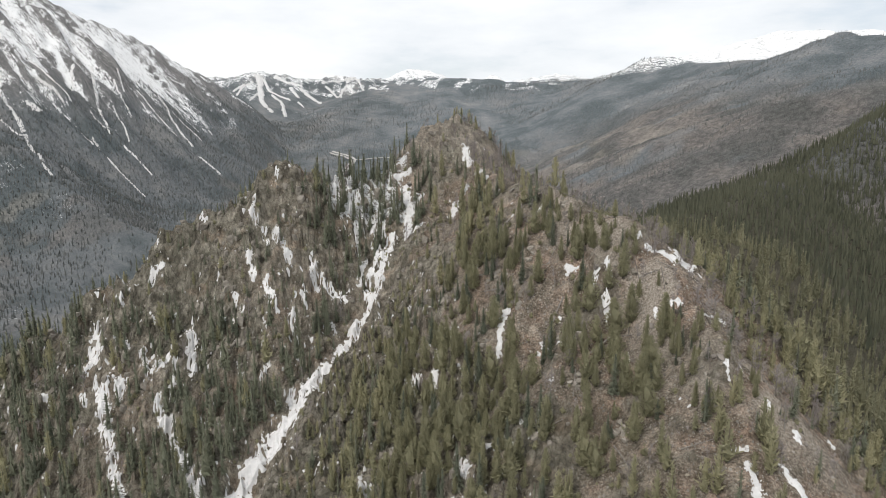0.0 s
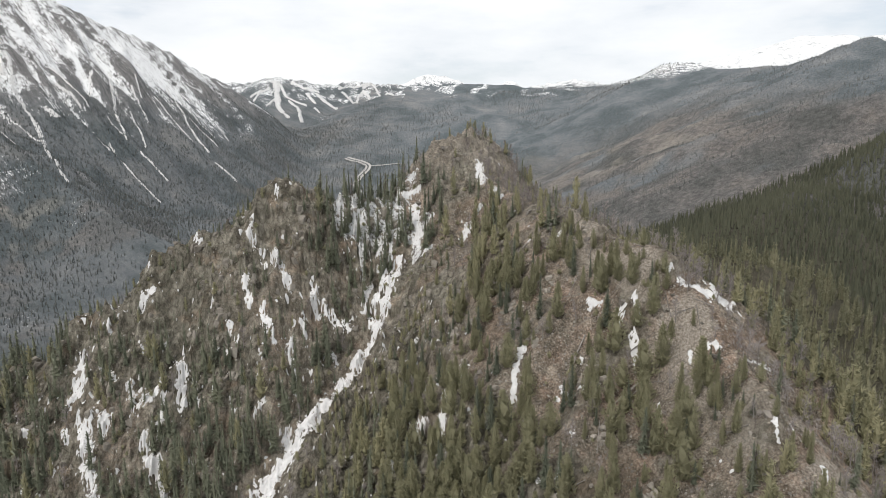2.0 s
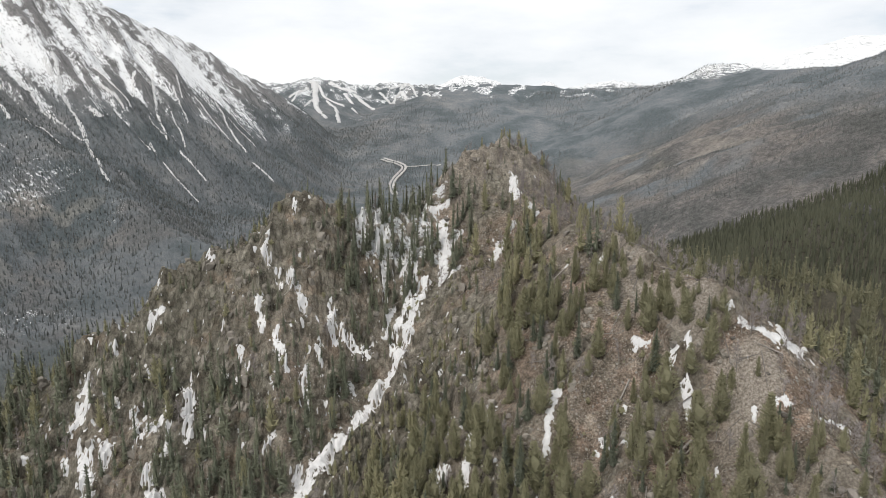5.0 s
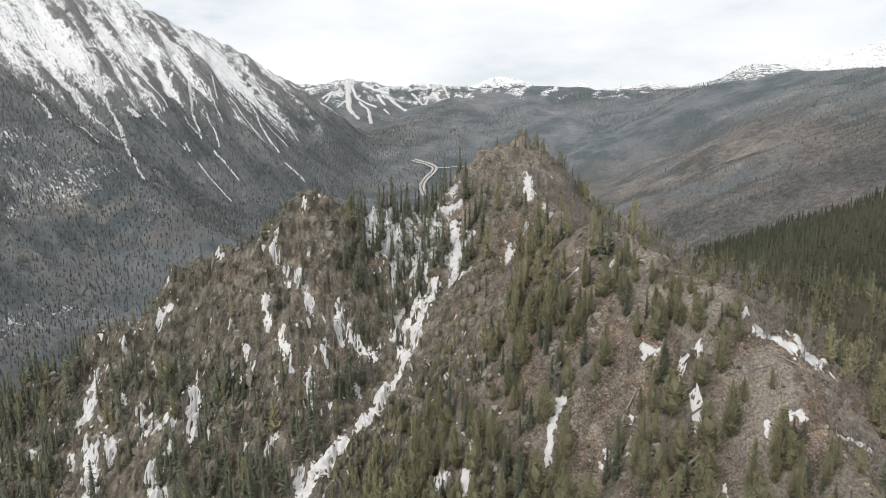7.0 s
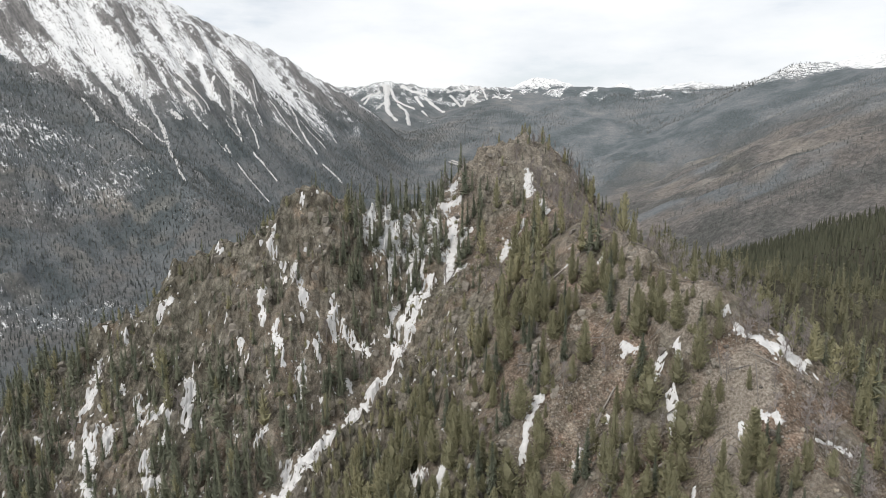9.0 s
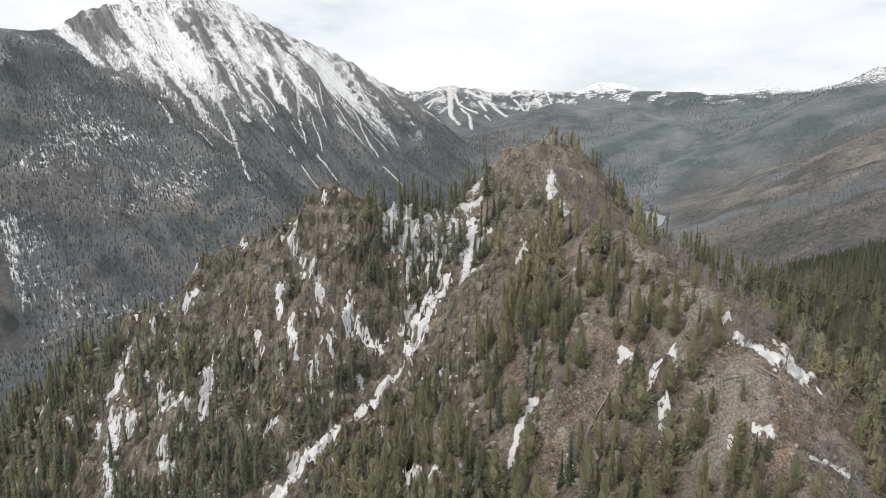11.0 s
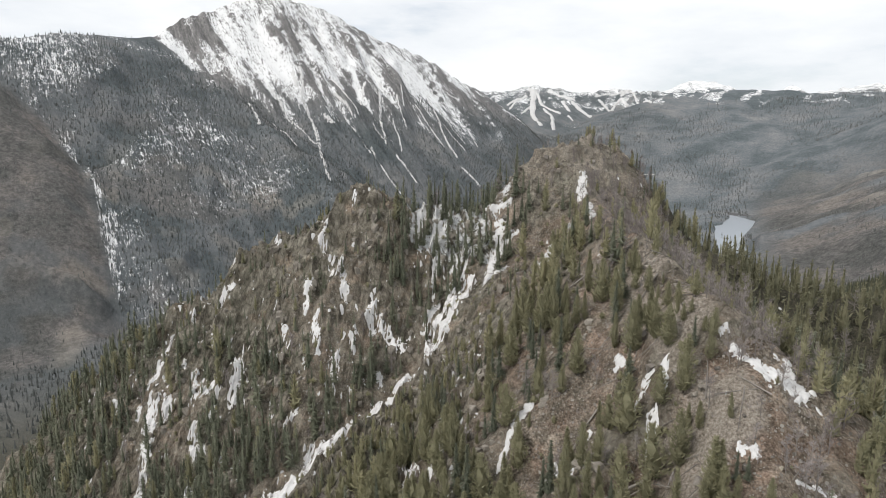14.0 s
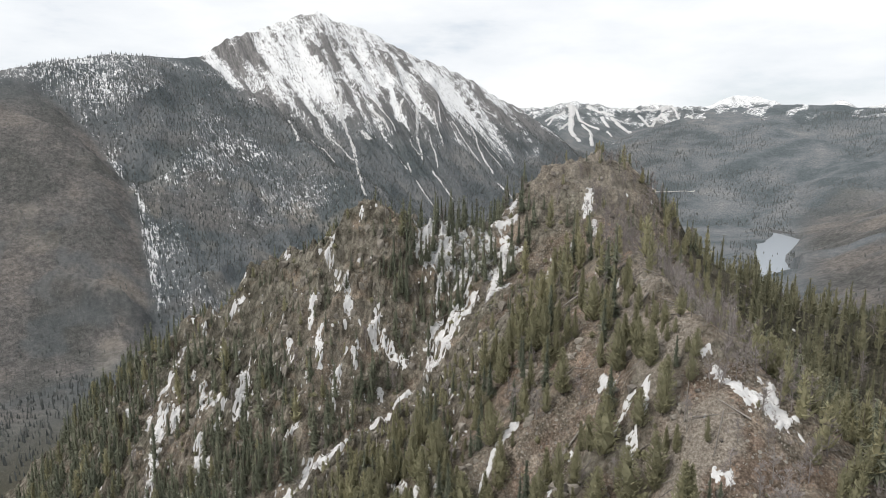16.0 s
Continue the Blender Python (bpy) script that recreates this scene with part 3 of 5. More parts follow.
# ---------------------------------------------------------------- ground
def snow_cover(x, y, h):
    """How snowy the ground is, 0 to 1."""
    s = np.zeros(x.shape)
    p = on_peak(x, y)
    c = chute_lines(x, y)
    rocky = ridged(x / 75, y / 75, 241, 3)
    ribs = np.maximum.reduce([beside(x, y, line, 25) for line in PEAK_RIBS[:3] + PEAK_RIBS[4:]]) * (0.75 + 0.5 * vnoise(x / 26, y / 26, 67) + 0.35 * vnoise(x / 10, y / 10, 69))
    troughs = np.maximum.reduce([beside(x, y, line, 34) for line in COULOIRS])
    a = 0.5 * x + 0.87 * y + 30 * fbm(x / 160, y / 160, 87, 3)
    b = 0.87 * x - 0.5 * y
    run = 0.34 * vnoise(a / 21, b / 190, 89) + 0.30 * vnoise(a / 52, b / 420, 93) + 0.20 * vnoise(a / 11, b / 80, 94)
    s = s + 1.35 * p * run * smooth(40, 200, h) * (0.45 + 0.55 * smooth(800, 480, h))
    s = s + p * (0.10 + 0.30 * smooth(60, 280, h) + 0.26 * smooth(230, 420, h) + 0.05 * smooth(430, 600, h) + 0.32 * smooth(0.32, 0.06, c) * smooth(-60, 160, h) * smooth(520, 330, h)
                 - 0.24 * smooth(0.50, 0.85, c) * smooth(760, 430, h) - 0.30 * smooth(0.56, 0.76, rocky) + 0.16 * smooth(150, 240, h) * smooth(470, 390, h) * smooth(-1250, -1500, x)
                 - 0.36 * ribs + 0.36 * troughs * smooth(110, 230, h))
    left = smooth(-560, -820, x) * (1 - p) * smooth(600, 900, y)
    gully = np.maximum.reduce([beside(x, y, line, 48) for line in SIDE_GULLIES])
    s = s + left * (0.15 + 0.08 * smooth(-950, -1250, x) + 0.08 * smooth(-140, 120, h) + 0.13 * smooth(200, 400, h) * smooth(1750, 1450, y) - 0.16 * smooth(1500, 1700, y) + 0.24 * fbm(x / 150, y / 150, 243, 3)
                    + 0.13 * beside(x, y, SNOW_BELT, 110) - 0.55 * gully)
    brown = on_brown_spur(x, y) * smooth(330, 160, h)
    s = s * (1 - 0.9 * brown) + (0.06 + 0.13 * smooth(-1700, -1450, x)) * smooth(16, 3, -tent(x, y, RAVINE, 1, 1, 0.01)) * smooth(-1000, -1060, x)
    far = smooth(4690, 4790, y)
    s = np.maximum(s, smooth(4150, 4300, y) * smooth(-200, -450, x) * (0.18 + 0.30 * smooth(0.05, 0.25, fbm(x / 75, y / 60, 265, 3)) + 0.34 * smooth(365, 412, h)))
    s = np.where(far > 0, np.maximum(s, far * smooth(300, 420, h + 0.06 * (y - 4600)) * (1.15 - 0.5 * smooth(0.55, 0.8, ridged(x / 90, y / 90, 247, 3)))), s)
    s = np.maximum(s, smooth(1450, 1600, x) * smooth(3500, 3800, y) * (1.25 - 0.5 * smooth(0.6, 0.8, ridged(x / 140, y / 140, 245, 3))))
    s = np.maximum(s, 0.62 * smooth(700, 850, x) * smooth(3150, 3350, y) * smooth(250, 340, h))
    s = np.maximum(s, (0.13 + 0.46 * smooth(0.06, 0.26, fbm(x / 75, y / 60, 263, 3))) * smooth(3500, 3900, y) * smooth(200, 310, h))
    saddle = smooth(20, 10, np.abs(x + 26) * 0.62) * smooth(262, 276, y) * smooth(310, 296, y)
    s = np.maximum(s, 0.46 * saddle * smooth(-4, -12, x))
    return s


def covers(x, y, h):
    d = np.hypot(x + 10, y - 230)
    near = smooth(430, 300, d)
    n1, n2 = fbm(x / 30, y / 30, 91, 4), fbm(x / 140, y / 140, 95, 4)
    cliff = near * smooth(6, -20, x + 0.35 * (y - 270))
    summit = near * smooth(36, 20, np.hypot(x - 10, y - 312))
    out = smooth(0.16, 0.42, fbm(x / 15, y / 15, 37, 3))
    rock = np.clip(np.maximum(cliff * (0.85 + 0.6 * n1), summit * (0.85 + 0.5 * n1)) + near * np.maximum(smooth(0.28, 0.55, n1) * 0.6, 0.75 * out), 0, 1)
    p = on_peak(x, y)
    rock = np.where(near < 1, np.maximum(rock, 1 - near), rock)
    east = near * smooth(22, 40, (x - 60) * 0.92 + (y - 225) * 0.38)
    wood = np.clip((1 - near) * (1 - p * smooth(60, 330, h + 100 * n2)) + east * 0.9 + near * 0.28 * smooth(-0.1, 0.5, n1), 0, 1)
    brown_spur = on_brown_spur(x, y) * smooth(330, 160, h)
    brown_hill = smooth(90, 190, x) * smooth(600, 800, y) * smooth(3000, 2300, y) * smooth(230, 90, h - 60 * n2)
    patches = 0.55 * smooth(0.02, 0.35, fbm(x / 110, y / 110, 107, 4)) * smooth(-500, -650, x) * (1 - p) * smooth(220, 40, h)
    brown_spur = brown_spur * (1 - 0.55 * smooth(0.0, 0.35, fbm(x / 85, y / 85, 109, 4)) * smooth(60, -120, h))
    scrub = np.clip((1 - near) * np.maximum(np.maximum(brown_spur, patches), brown_hill * smooth(-0.62, -0.12, n2)), 0, 1)
    return rock, wood, snow_cover(x, y, h), scrub


def tones(x, y, h):
    """How distant, how alpine and how bald the land is."""
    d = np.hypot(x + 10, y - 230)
    # also brings in the haze tint of the forest floor
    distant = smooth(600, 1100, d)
    bald = smooth(0.48, 0.68, spur_lines(x, y)) * smooth(150, 450, x) * smooth(900, 1250, y) * smooth(3000, 2500, y) * smooth(200, 40, h) * smooth(-0.1, 0.25, fbm(x / 90, y / 90, 97, 3))
    ledge = smooth(0.18, 0.42, fbm(x / 70, y / 70, 99, 4)) * smooth(-850, -1000, x) * (1 - on_peak(x, y)) * smooth(120, -60, h) * smooth(700, 950, y)
    bald = np.maximum(bald, 0.75 * beside(x, y, TALUS, 34))
    e = (x - 60) * 0.92 + (y - 225) * 0.38
    crest = 0.92 * smooth(-22, -5, e) * smooth(16, 6, e) * smooth(275, 250, y) * smooth(110, 130, y) * smooth(-0.12, 0.22, fbm(x / 13, y / 13, 103, 4))
    return distant, smooth(700, 1100, d) * smooth(-100, -500, x), np.maximum(np.maximum(0.34 * bald, 0.28 * ledge), np.maximum(crest, 0.55 * smooth(34, 20, np.hypot(x - 8, y - 312)) * smooth(-0.5, 0.15, fbm(x / 9, y / 9, 105, 3)))), np.zeros(x.shape)


def ground():
    cx, cy = 50.0, -40.0
    turn = np.radians(np.concatenate([np.linspace(-180, -40, 36)[:-1], np.linspace(-40, 66, 590), np.linspace(66, 180, 30)[1:-1]]))
    r = np.concatenate([np.linspace(2, 130, 24)[:-1], np.linspace(130, 420, 250)[:-1], np.geomspace(420, 1100, 62)[:-1], np.geomspace(1100, 3100, 180)[:-1], np.geomspace(3100, 6500, 62)])
    T, R = np.meshgrid(turn, r)
    x, y = cx - R * np.sin(T), cy + R * np.cos(T)
    x, y = x.ravel(), y.ravel()
    h = height(x, y)
    nr, nt = len(r), len(turn)
    i = np.arange(nr - 1)[:, None] * nt + np.arange(nt)[None, :]
    j = np.arange(nr - 1)[:, None] * nt + (np.arange(nt)[None, :] + 1) % nt
    faces = np.stack([i, i + nt, j + nt, j], -1).reshape(-1, 4)[:, ::-1]
    me = fast_mesh("ground", np.stack([x, y, h], 1), faces, [GROUND], True)
    fx, fy = x[faces[:, 0]], y[faces[:, 0]]
    craggy = (fx + 0.35 * (fy - 270) < -6) | (np.hypot(fx - 10, fy - 312) < 30)
    me.polygons.foreach_set("use_smooth", ~(craggy & (np.hypot(fx + 10, fy - 230) < 330)))
    at = me.attributes.new("cover", "FLOAT_COLOR", "POINT")
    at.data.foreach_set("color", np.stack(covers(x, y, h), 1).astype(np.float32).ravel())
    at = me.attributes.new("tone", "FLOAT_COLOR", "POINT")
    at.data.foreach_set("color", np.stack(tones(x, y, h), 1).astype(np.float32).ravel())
    return thing("ground", "steep rocky mountain land with scree, forest floor and old snow", "ground", kind="structure", data=me)


ground()


# ---------------------------------------------------------------- trees
def rod(p, q, r0, r1, sides=5):
    """A tapered stick from p to q: verts and triangles."""
    p, q = np.array(p, float), np.array(q, float)
    w = q - p
    w /= np.linalg.norm(w) + 1e-9
    a = np.cross(w, (0.3, 0.9, 0.1))
    a /= np.linalg.norm(a)
    b = np.cross(w, a)
    t = np.arange(sides) * 2 * math.pi / sides
    ring = np.cos(t)[:, None] * a + np.sin(t)[:, None] * b
    v = np.vstack([p + ring * r0, q + ring * r1])
    k = np.arange(sides)
    k2 = (k + 1) % sides
    return v, np.vstack([np.stack([k, k2, k2 + sides], 1), np.stack([k, k2 + sides, k + sides], 1)])


def joined(pieces):
    vs, fs, n = [], [], 0
    for v, f in pieces:
        vs.append(v)
        fs.append(f + n)
        n += len(v)
    return np.vstack(vs), np.vstack(fs)


def conifer(rng, wide=0.17, tufts=170, bare=0.10, bushy=False, size=0.085):
    """A conifer one metre tall: trunk, and a crown of many narrow needle sprays round a thin core."""
    lean = rng.normal(0, 0.014, 2)
    trunk = rod((0, 0, -0.06), (lean[0], lean[1], 0.97), 0.016, 0.003, 6)
    lobes = [(rng.uniform(0, 6.28), rng.uniform(0, 1), rng.uniform(0.15, 0.55)) for k in range(8)]
    vs, fs, n = [], [], 0
    for k in range(tufts):
        u = rng.random() ** (0.95 if bushy else 1.2)
        z = bare + (0.985 - bare) * u
        t = rng.uniform(0, 2 * math.pi)
        shape = min(1.0, (u + 0.10) / 0.28) * (1.02 - u) ** 0.55 if bushy else (1 - u) ** 0.72 + 0.05
        swell = 0.72 + sum(w * math.exp(-((z - lz) / 0.11) ** 2) * max(0, math.cos(t - lt)) for lt, lz, w in lobes)
        ring = 1.0 if bushy else 0.88 + 0.20 * math.sin(z * 62 + 1.5 * t)
        r = wide * shape * swell * ring * math.sqrt(rng.uniform(0.10, 1.0))
        L = size * rng.uniform(0.6, 1.5) * (1.15 - 0.55 * u)
        out, side = np.array((math.cos(t), math.sin(t), 0)), np.array((-math.sin(t), math.cos(t), 0))
        c = np.array((lean[0] * z, lean[1] * z, z)) + out * r
        rise = np.array((0, 0, rng.normal(0.9 if bushy else -0.15, 0.45)))
        way = out * rng.uniform(0.4, 1.0) + side * rng.normal(0, 0.45) + rise
        way /= np.linalg.norm(way)
        w = np.cross(way, out * 0.4 + np.array((0, 0, 1.0)) + side * rng.normal(0, 0.5))
        w *= L * rng.uniform(0.13, 0.27) / (np.linalg.norm(w) + 1e-6)
        base = c - way * 0.5 * L
        vs += [base + w, base - w * 0.8, c + way * 0.8 * L]
        fs += [(n, n + 1, n + 2)]
        n += 3
    v, f = rod((lean[0], lean[1], 0.90), (lean[0], lean[1], 1.0), 0.012, 0.001, 4)
    # the dense inner crown, lumpy and tapering
    rings, sides = 6, 5
    cv = []
    for k in range(rings):
        u = k / (rings - 1)
        shape = min(1.0, (u + 0.10) / 0.28) * (1.02 - u) ** 0.55 if bushy else (1 - u) ** 0.72 + 0.02
        for a in range(sides):
            t = (a + 0.5 * (k % 2)) * 2 * math.pi / sides
            z = bare + (0.95 - bare) * u + rng.normal(0, 0.018)
            swell = 0.38 + 0.6 * sum(w * math.exp(-((z - lz) / 0.12) ** 2) * max(0, math.cos(t - lt)) for lt, lz, w in lobes)
            r = wide * shape * swell * rng.uniform(0.62, 0.98)
            cv.append((lean[0] * z + r * math.cos(t), lean[1] * z + r * math.sin(t), z))
    cf = []
    for k in range(rings - 1):
        for a in range(sides):
            p, q = k * sides + a, k * sides + (a + 1) % sides
            cf += [(p, q, p + sides), (q, q + sides, p + sides)]
    return trunk, joined([(np.array(vs), np.array(fs)), (v, f), (np.array(cv), np.array(cf))])


def bare_tree(rng, limbs=22, twigs=13):
    """A leafless tree one metre tall: trunk, and a spray of thin limbs and twigs."""
    trunk = rod((0, 0, -0.05), (rng.normal(0, 0.02), rng.normal(0, 0.02), 0.95), 0.016, 0.004, 5)
    spray = []
    for k in range(limbs):
        z = rng.uniform(0.12, 0.92)
        t = rng.uniform(0, 6.28)
        L = 0.30 * (1.05 - z) ** 0.6 * rng.uniform(0.6, 1.2)
        p = np.array((0, 0, z))
        q = p + np.array((math.cos(t) * L, math.sin(t) * L, L * rng.uniform(0.3, 1.1)))
        w = np.array((-math.sin(t) * 0.006, math.cos(t) * 0.006, 0.003))
        spray.append((np.array([p - w, p + w, q]), np.array([[0, 1, 2]])))
        for j in range(twigs):
            s = p + (q - p) * rng.uniform(0.15, 1)
            e = s + np.array((rng.normal(0, 0.05), rng.normal(0, 0.05), rng.uniform(0.02, 0.12)))
            w = np.array((rng.normal(0, 0.0045), rng.normal(0, 0.0045), 0.002))
            spray.append((np.array([s - w, s + w, e]), np.array([[0, 1, 2]])))
    return trunk, joined(spray)


def cone_tree(rng, tiers=4, points=5, wide=0.16):
    """A plain far conifer: ragged skirts one over another."""
    vs, fs, n = [], [], 0
    for k in range(tiers):
        z0, z1 = 0.06 + 0.80 * k / tiers, min(1.0, 0.06 + 0.80 * (k + 1.9) / tiers)
        if k == tiers - 1:
            z1 = 1.0
        r = wide * (1 - k / (tiers + 0.4)) * rng.uniform(0.85, 1.15)
        t = np.arange(points * 2) * math.pi / points + rng.uniform(0, 3)
        rr = r * np.where(np.arange(points * 2) % 2, 0.55, 1.0) * rng.uniform(0.8, 1.2, points * 2)
        ring = np.stack([rr * np.cos(t), rr * np.sin(t), z0 + rng.normal(0, 0.02, points * 2) + np.where(np.arange(points * 2) % 2, 0.05, 0)], 1)
        vs += [ring, [(0, 0, z1)]]
        i = np.arange(points * 2)
        fs.append(np.stack([i, (i + 1) % (points * 2), np.full(points * 2, points * 2)], 1) + n)
        n += points * 2 + 1
    return np.vstack(vs), np.vstack(fs)


def spike_tree(rng, sides=5, wide=0.17):
    t = np.arange(sides) * 2 * math.pi / sides
    r = wide * rng.uniform(0.75, 1.25, sides)
    v = np.vstack([np.stack([r * np.cos(t), r * np.sin(t), rng.uniform(0.0, 0.12, sides)], 1), [(0, 0, 1)]])
    i = np.arange(sides)
    return v, np.stack([i, (i + 1) % sides, np.full(sides, sides)], 1)


def scatter(rng, box, step, chance):
    """Jittered places in a box, each kept with the chance(x, y, h) there."""
    x0, y0, x1, y1 = box
    gx, gy = np.meshgrid(np.arange(x0, x1, step), np.arange(y0, y1, step))
    x = (gx + rng.uniform(-0.9, 0.9, gx.shape) * step).ravel()
    y = (gy + rng.uniform(-0.9, 0.9, gy.shape) * step).ravel()
    h = height(x, y)
    keep = rng.random(len(x)) < chance(x, y, h)
    return x[keep], y[keep], h[keep]


def spread(variants, x, y, z, size, girth, rng):
    """Copies of the variants (verts, faces) at the places, in one set of arrays, with a tint for each copy."""
    vs, fs, ts, n = [], [], [], 0
    pick = rng.integers(0, len(variants), len(x))
    for k, (v, f) in enumerate(variants):
        w = np.nonzero(pick == k)[0]
        if not len(w):
            continue
        t = rng.uniform(0, 6.28, len(w))
        c, s = np.cos(t)[:, None], np.sin(t)[:, None]
        g = (size[w] * girth[w])[:, None]
        px = (v[:, 0] * c - v[:, 1] * s) * g + x[w][:, None]
        py = (v[:, 0] * s + v[:, 1] * c) * g + y[w][:, None]
        pz = v[:, 2] * size[w][:, None] + z[w][:, None]
        vs.append(np.stack([px, py, pz], -1).reshape(-1, 3))
        fs.append((f[None] + (np.arange(len(w)) * len(v))[:, None, None] + n).reshape(-1, 3))
        ts.append(np.repeat(rng.random(len(w)), len(v)))
        n += len(w) * len(v)
    return np.vstack(vs), np.vstack(fs), np.concatenate(ts)


rng = np.random.default_rng(7)
SPRUCES = [conifer(rng, 0.098 + 0.016 * k, 118, 0.04, False, 0.092) for k in range(6)]
PINES = [conifer(rng, 0.140 + 0.020 * k, 190, 0.07, True, 0.094) for k in range(6)]
BUSHES = [conifer(rng, 0.55 + 0.12 * k, 80, 0.0, True, 0.34) for k in range(4)]
NEAR_SPRUCES = [conifer(rng, 0.090 + 0.016 * k, 620, 0.04, False, 0.054) for k in range(6)]
NEAR_PINES = [conifer(rng, 0.145 + 0.022 * k, 820, 0.05, True, 0.056) for k in range(7)]
SNAGS = [bare_tree(rng) for k in range(4)]


def near_density(x, y, h):
    """Chance of a live conifer on the near slopes."""
    clump = smooth(-0.30, 0.25, fbm(x / 15, y / 15, 131, 3))
    e = (x - 60) * 0.92 + (y - 225) * 0.38            # across the spine, plus to the east
    west = (0.28 + 0.46 * clump) * smooth(-8, -22, e)
    crest = (0.38 + 0.34 * clump) * smooth(-22, -8, e) * smooth(10, 0, e)
    east = 0.85 * smooth(4, 20, e)
    crest = crest * (1 - 0.72 * smooth(222, 236, y) * smooth(-20, -10, e))
    west = west * (1 - 0.42 * smooth(200, 185, y) * smooth(-60, -40, x) * smooth(50, 30, x))
    west = west * (1 - 0.35 * smooth(236, 250, y) * smooth(8, 20, x))
    front = smooth(178, 155, y) * smooth(15, 45, x) * smooth(14, 2, e)
    d = (west + crest) * (1 - 0.10 * front) + east
    wall = smooth(4, -14, x + 0.35 * (y - 270))          # the rocky buttress
    d = d * (1 - wall) + wall * (0.34 + 0.20 * clump + 0.95 * smooth(30, 4, h) * (0.5 + 0.5 * clump))
    saddle = smooth(26, 14, np.abs(x + 24) * 0.62) * smooth(246, 256, y) * smooth(312, 298, y)
    d = np.maximum(d, 0.95 * saddle * (0.65 + 0.35 * clump))
    bank = gully_side(x, y)
    d = np.where((np.abs(bank) * 0.8 < 4.5) & (y < 268) & (y > 160), 0.07, d)
    d = np.where((bank < -4) & (bank > -24) & (y < 250) & (y > 150), np.maximum(d, 0.55 + 0.3 * clump), d)      # dark spruces along its foot
    d = d * (1 - 0.95 * smooth(0, 3, bank) * smooth(17, 9, bank) * smooth(266, 255, y)) * (1 - 0.35 * smooth(3, 8, bank) * smooth(50, 30, bank) * smooth(262, 250, y))
    lane = np.abs(x + 7.5) < 2.4
    d = np.where(lane & (y > 262) & (y < 288), 0.06, d)
    d = np.where(e > 42, 0, d)                          # the far side is left to the forest beyond
    lee = smooth(-2, 3, e) * smooth(19, 11, e) * smooth(120, 140, y) * smooth(252, 234, y)
    d = d * (1 - 0.80 * lee)
    d = d * (1 - 0.30 * smooth(-85, -105, x)) * (1 - 0.60 * smooth(-10, -4, e) * smooth(30, 18, e) * smooth(228, 242, y))
    for pts, w in SNOW_LINES:                           # clearings where the snow lies
        gap = -tent(x, y, [(px, py, 0) for px, py in pts], 1, 1, 0.01)
        fore = -tent(x, y, [(px + 0.12 * (60 - px) / 10, py - 3.5, 0) for px, py in pts], 1, 1, 0.01)
        d = d * (1 - (0.85 - 0.45 * saddle - 0.3 * wall) * smooth(0.55 * w + 1.6, 0.45 * w + 0.4, gap)) * (1 - (0.88 if len(pts) > 4 else 0.35 - 0.2 * saddle) * smooth(0.5 * w + 3.0, 0.5 * w, fore))
        if len(pts) > 4:                                # nothing tall stands before the long bank
            below = -tent(x, y, [(px - 1.0, py - 8.0, 0) for px, py in pts], 1, 1, 0.01)
            d = d * (1 - 0.7 * smooth(0.5 * w + 4.0, 0.5 * w, below))
    top = smooth(30, 14, np.hypot(x - 8, y - 316))
    return np.where(top > 0, np.maximum(d * (1 - 0.97 * top), top * (0.10 + 0.36 * smooth(4, 20, x - 8 + 0.4 * (y - 314)) + 0.20 * clump)), d)


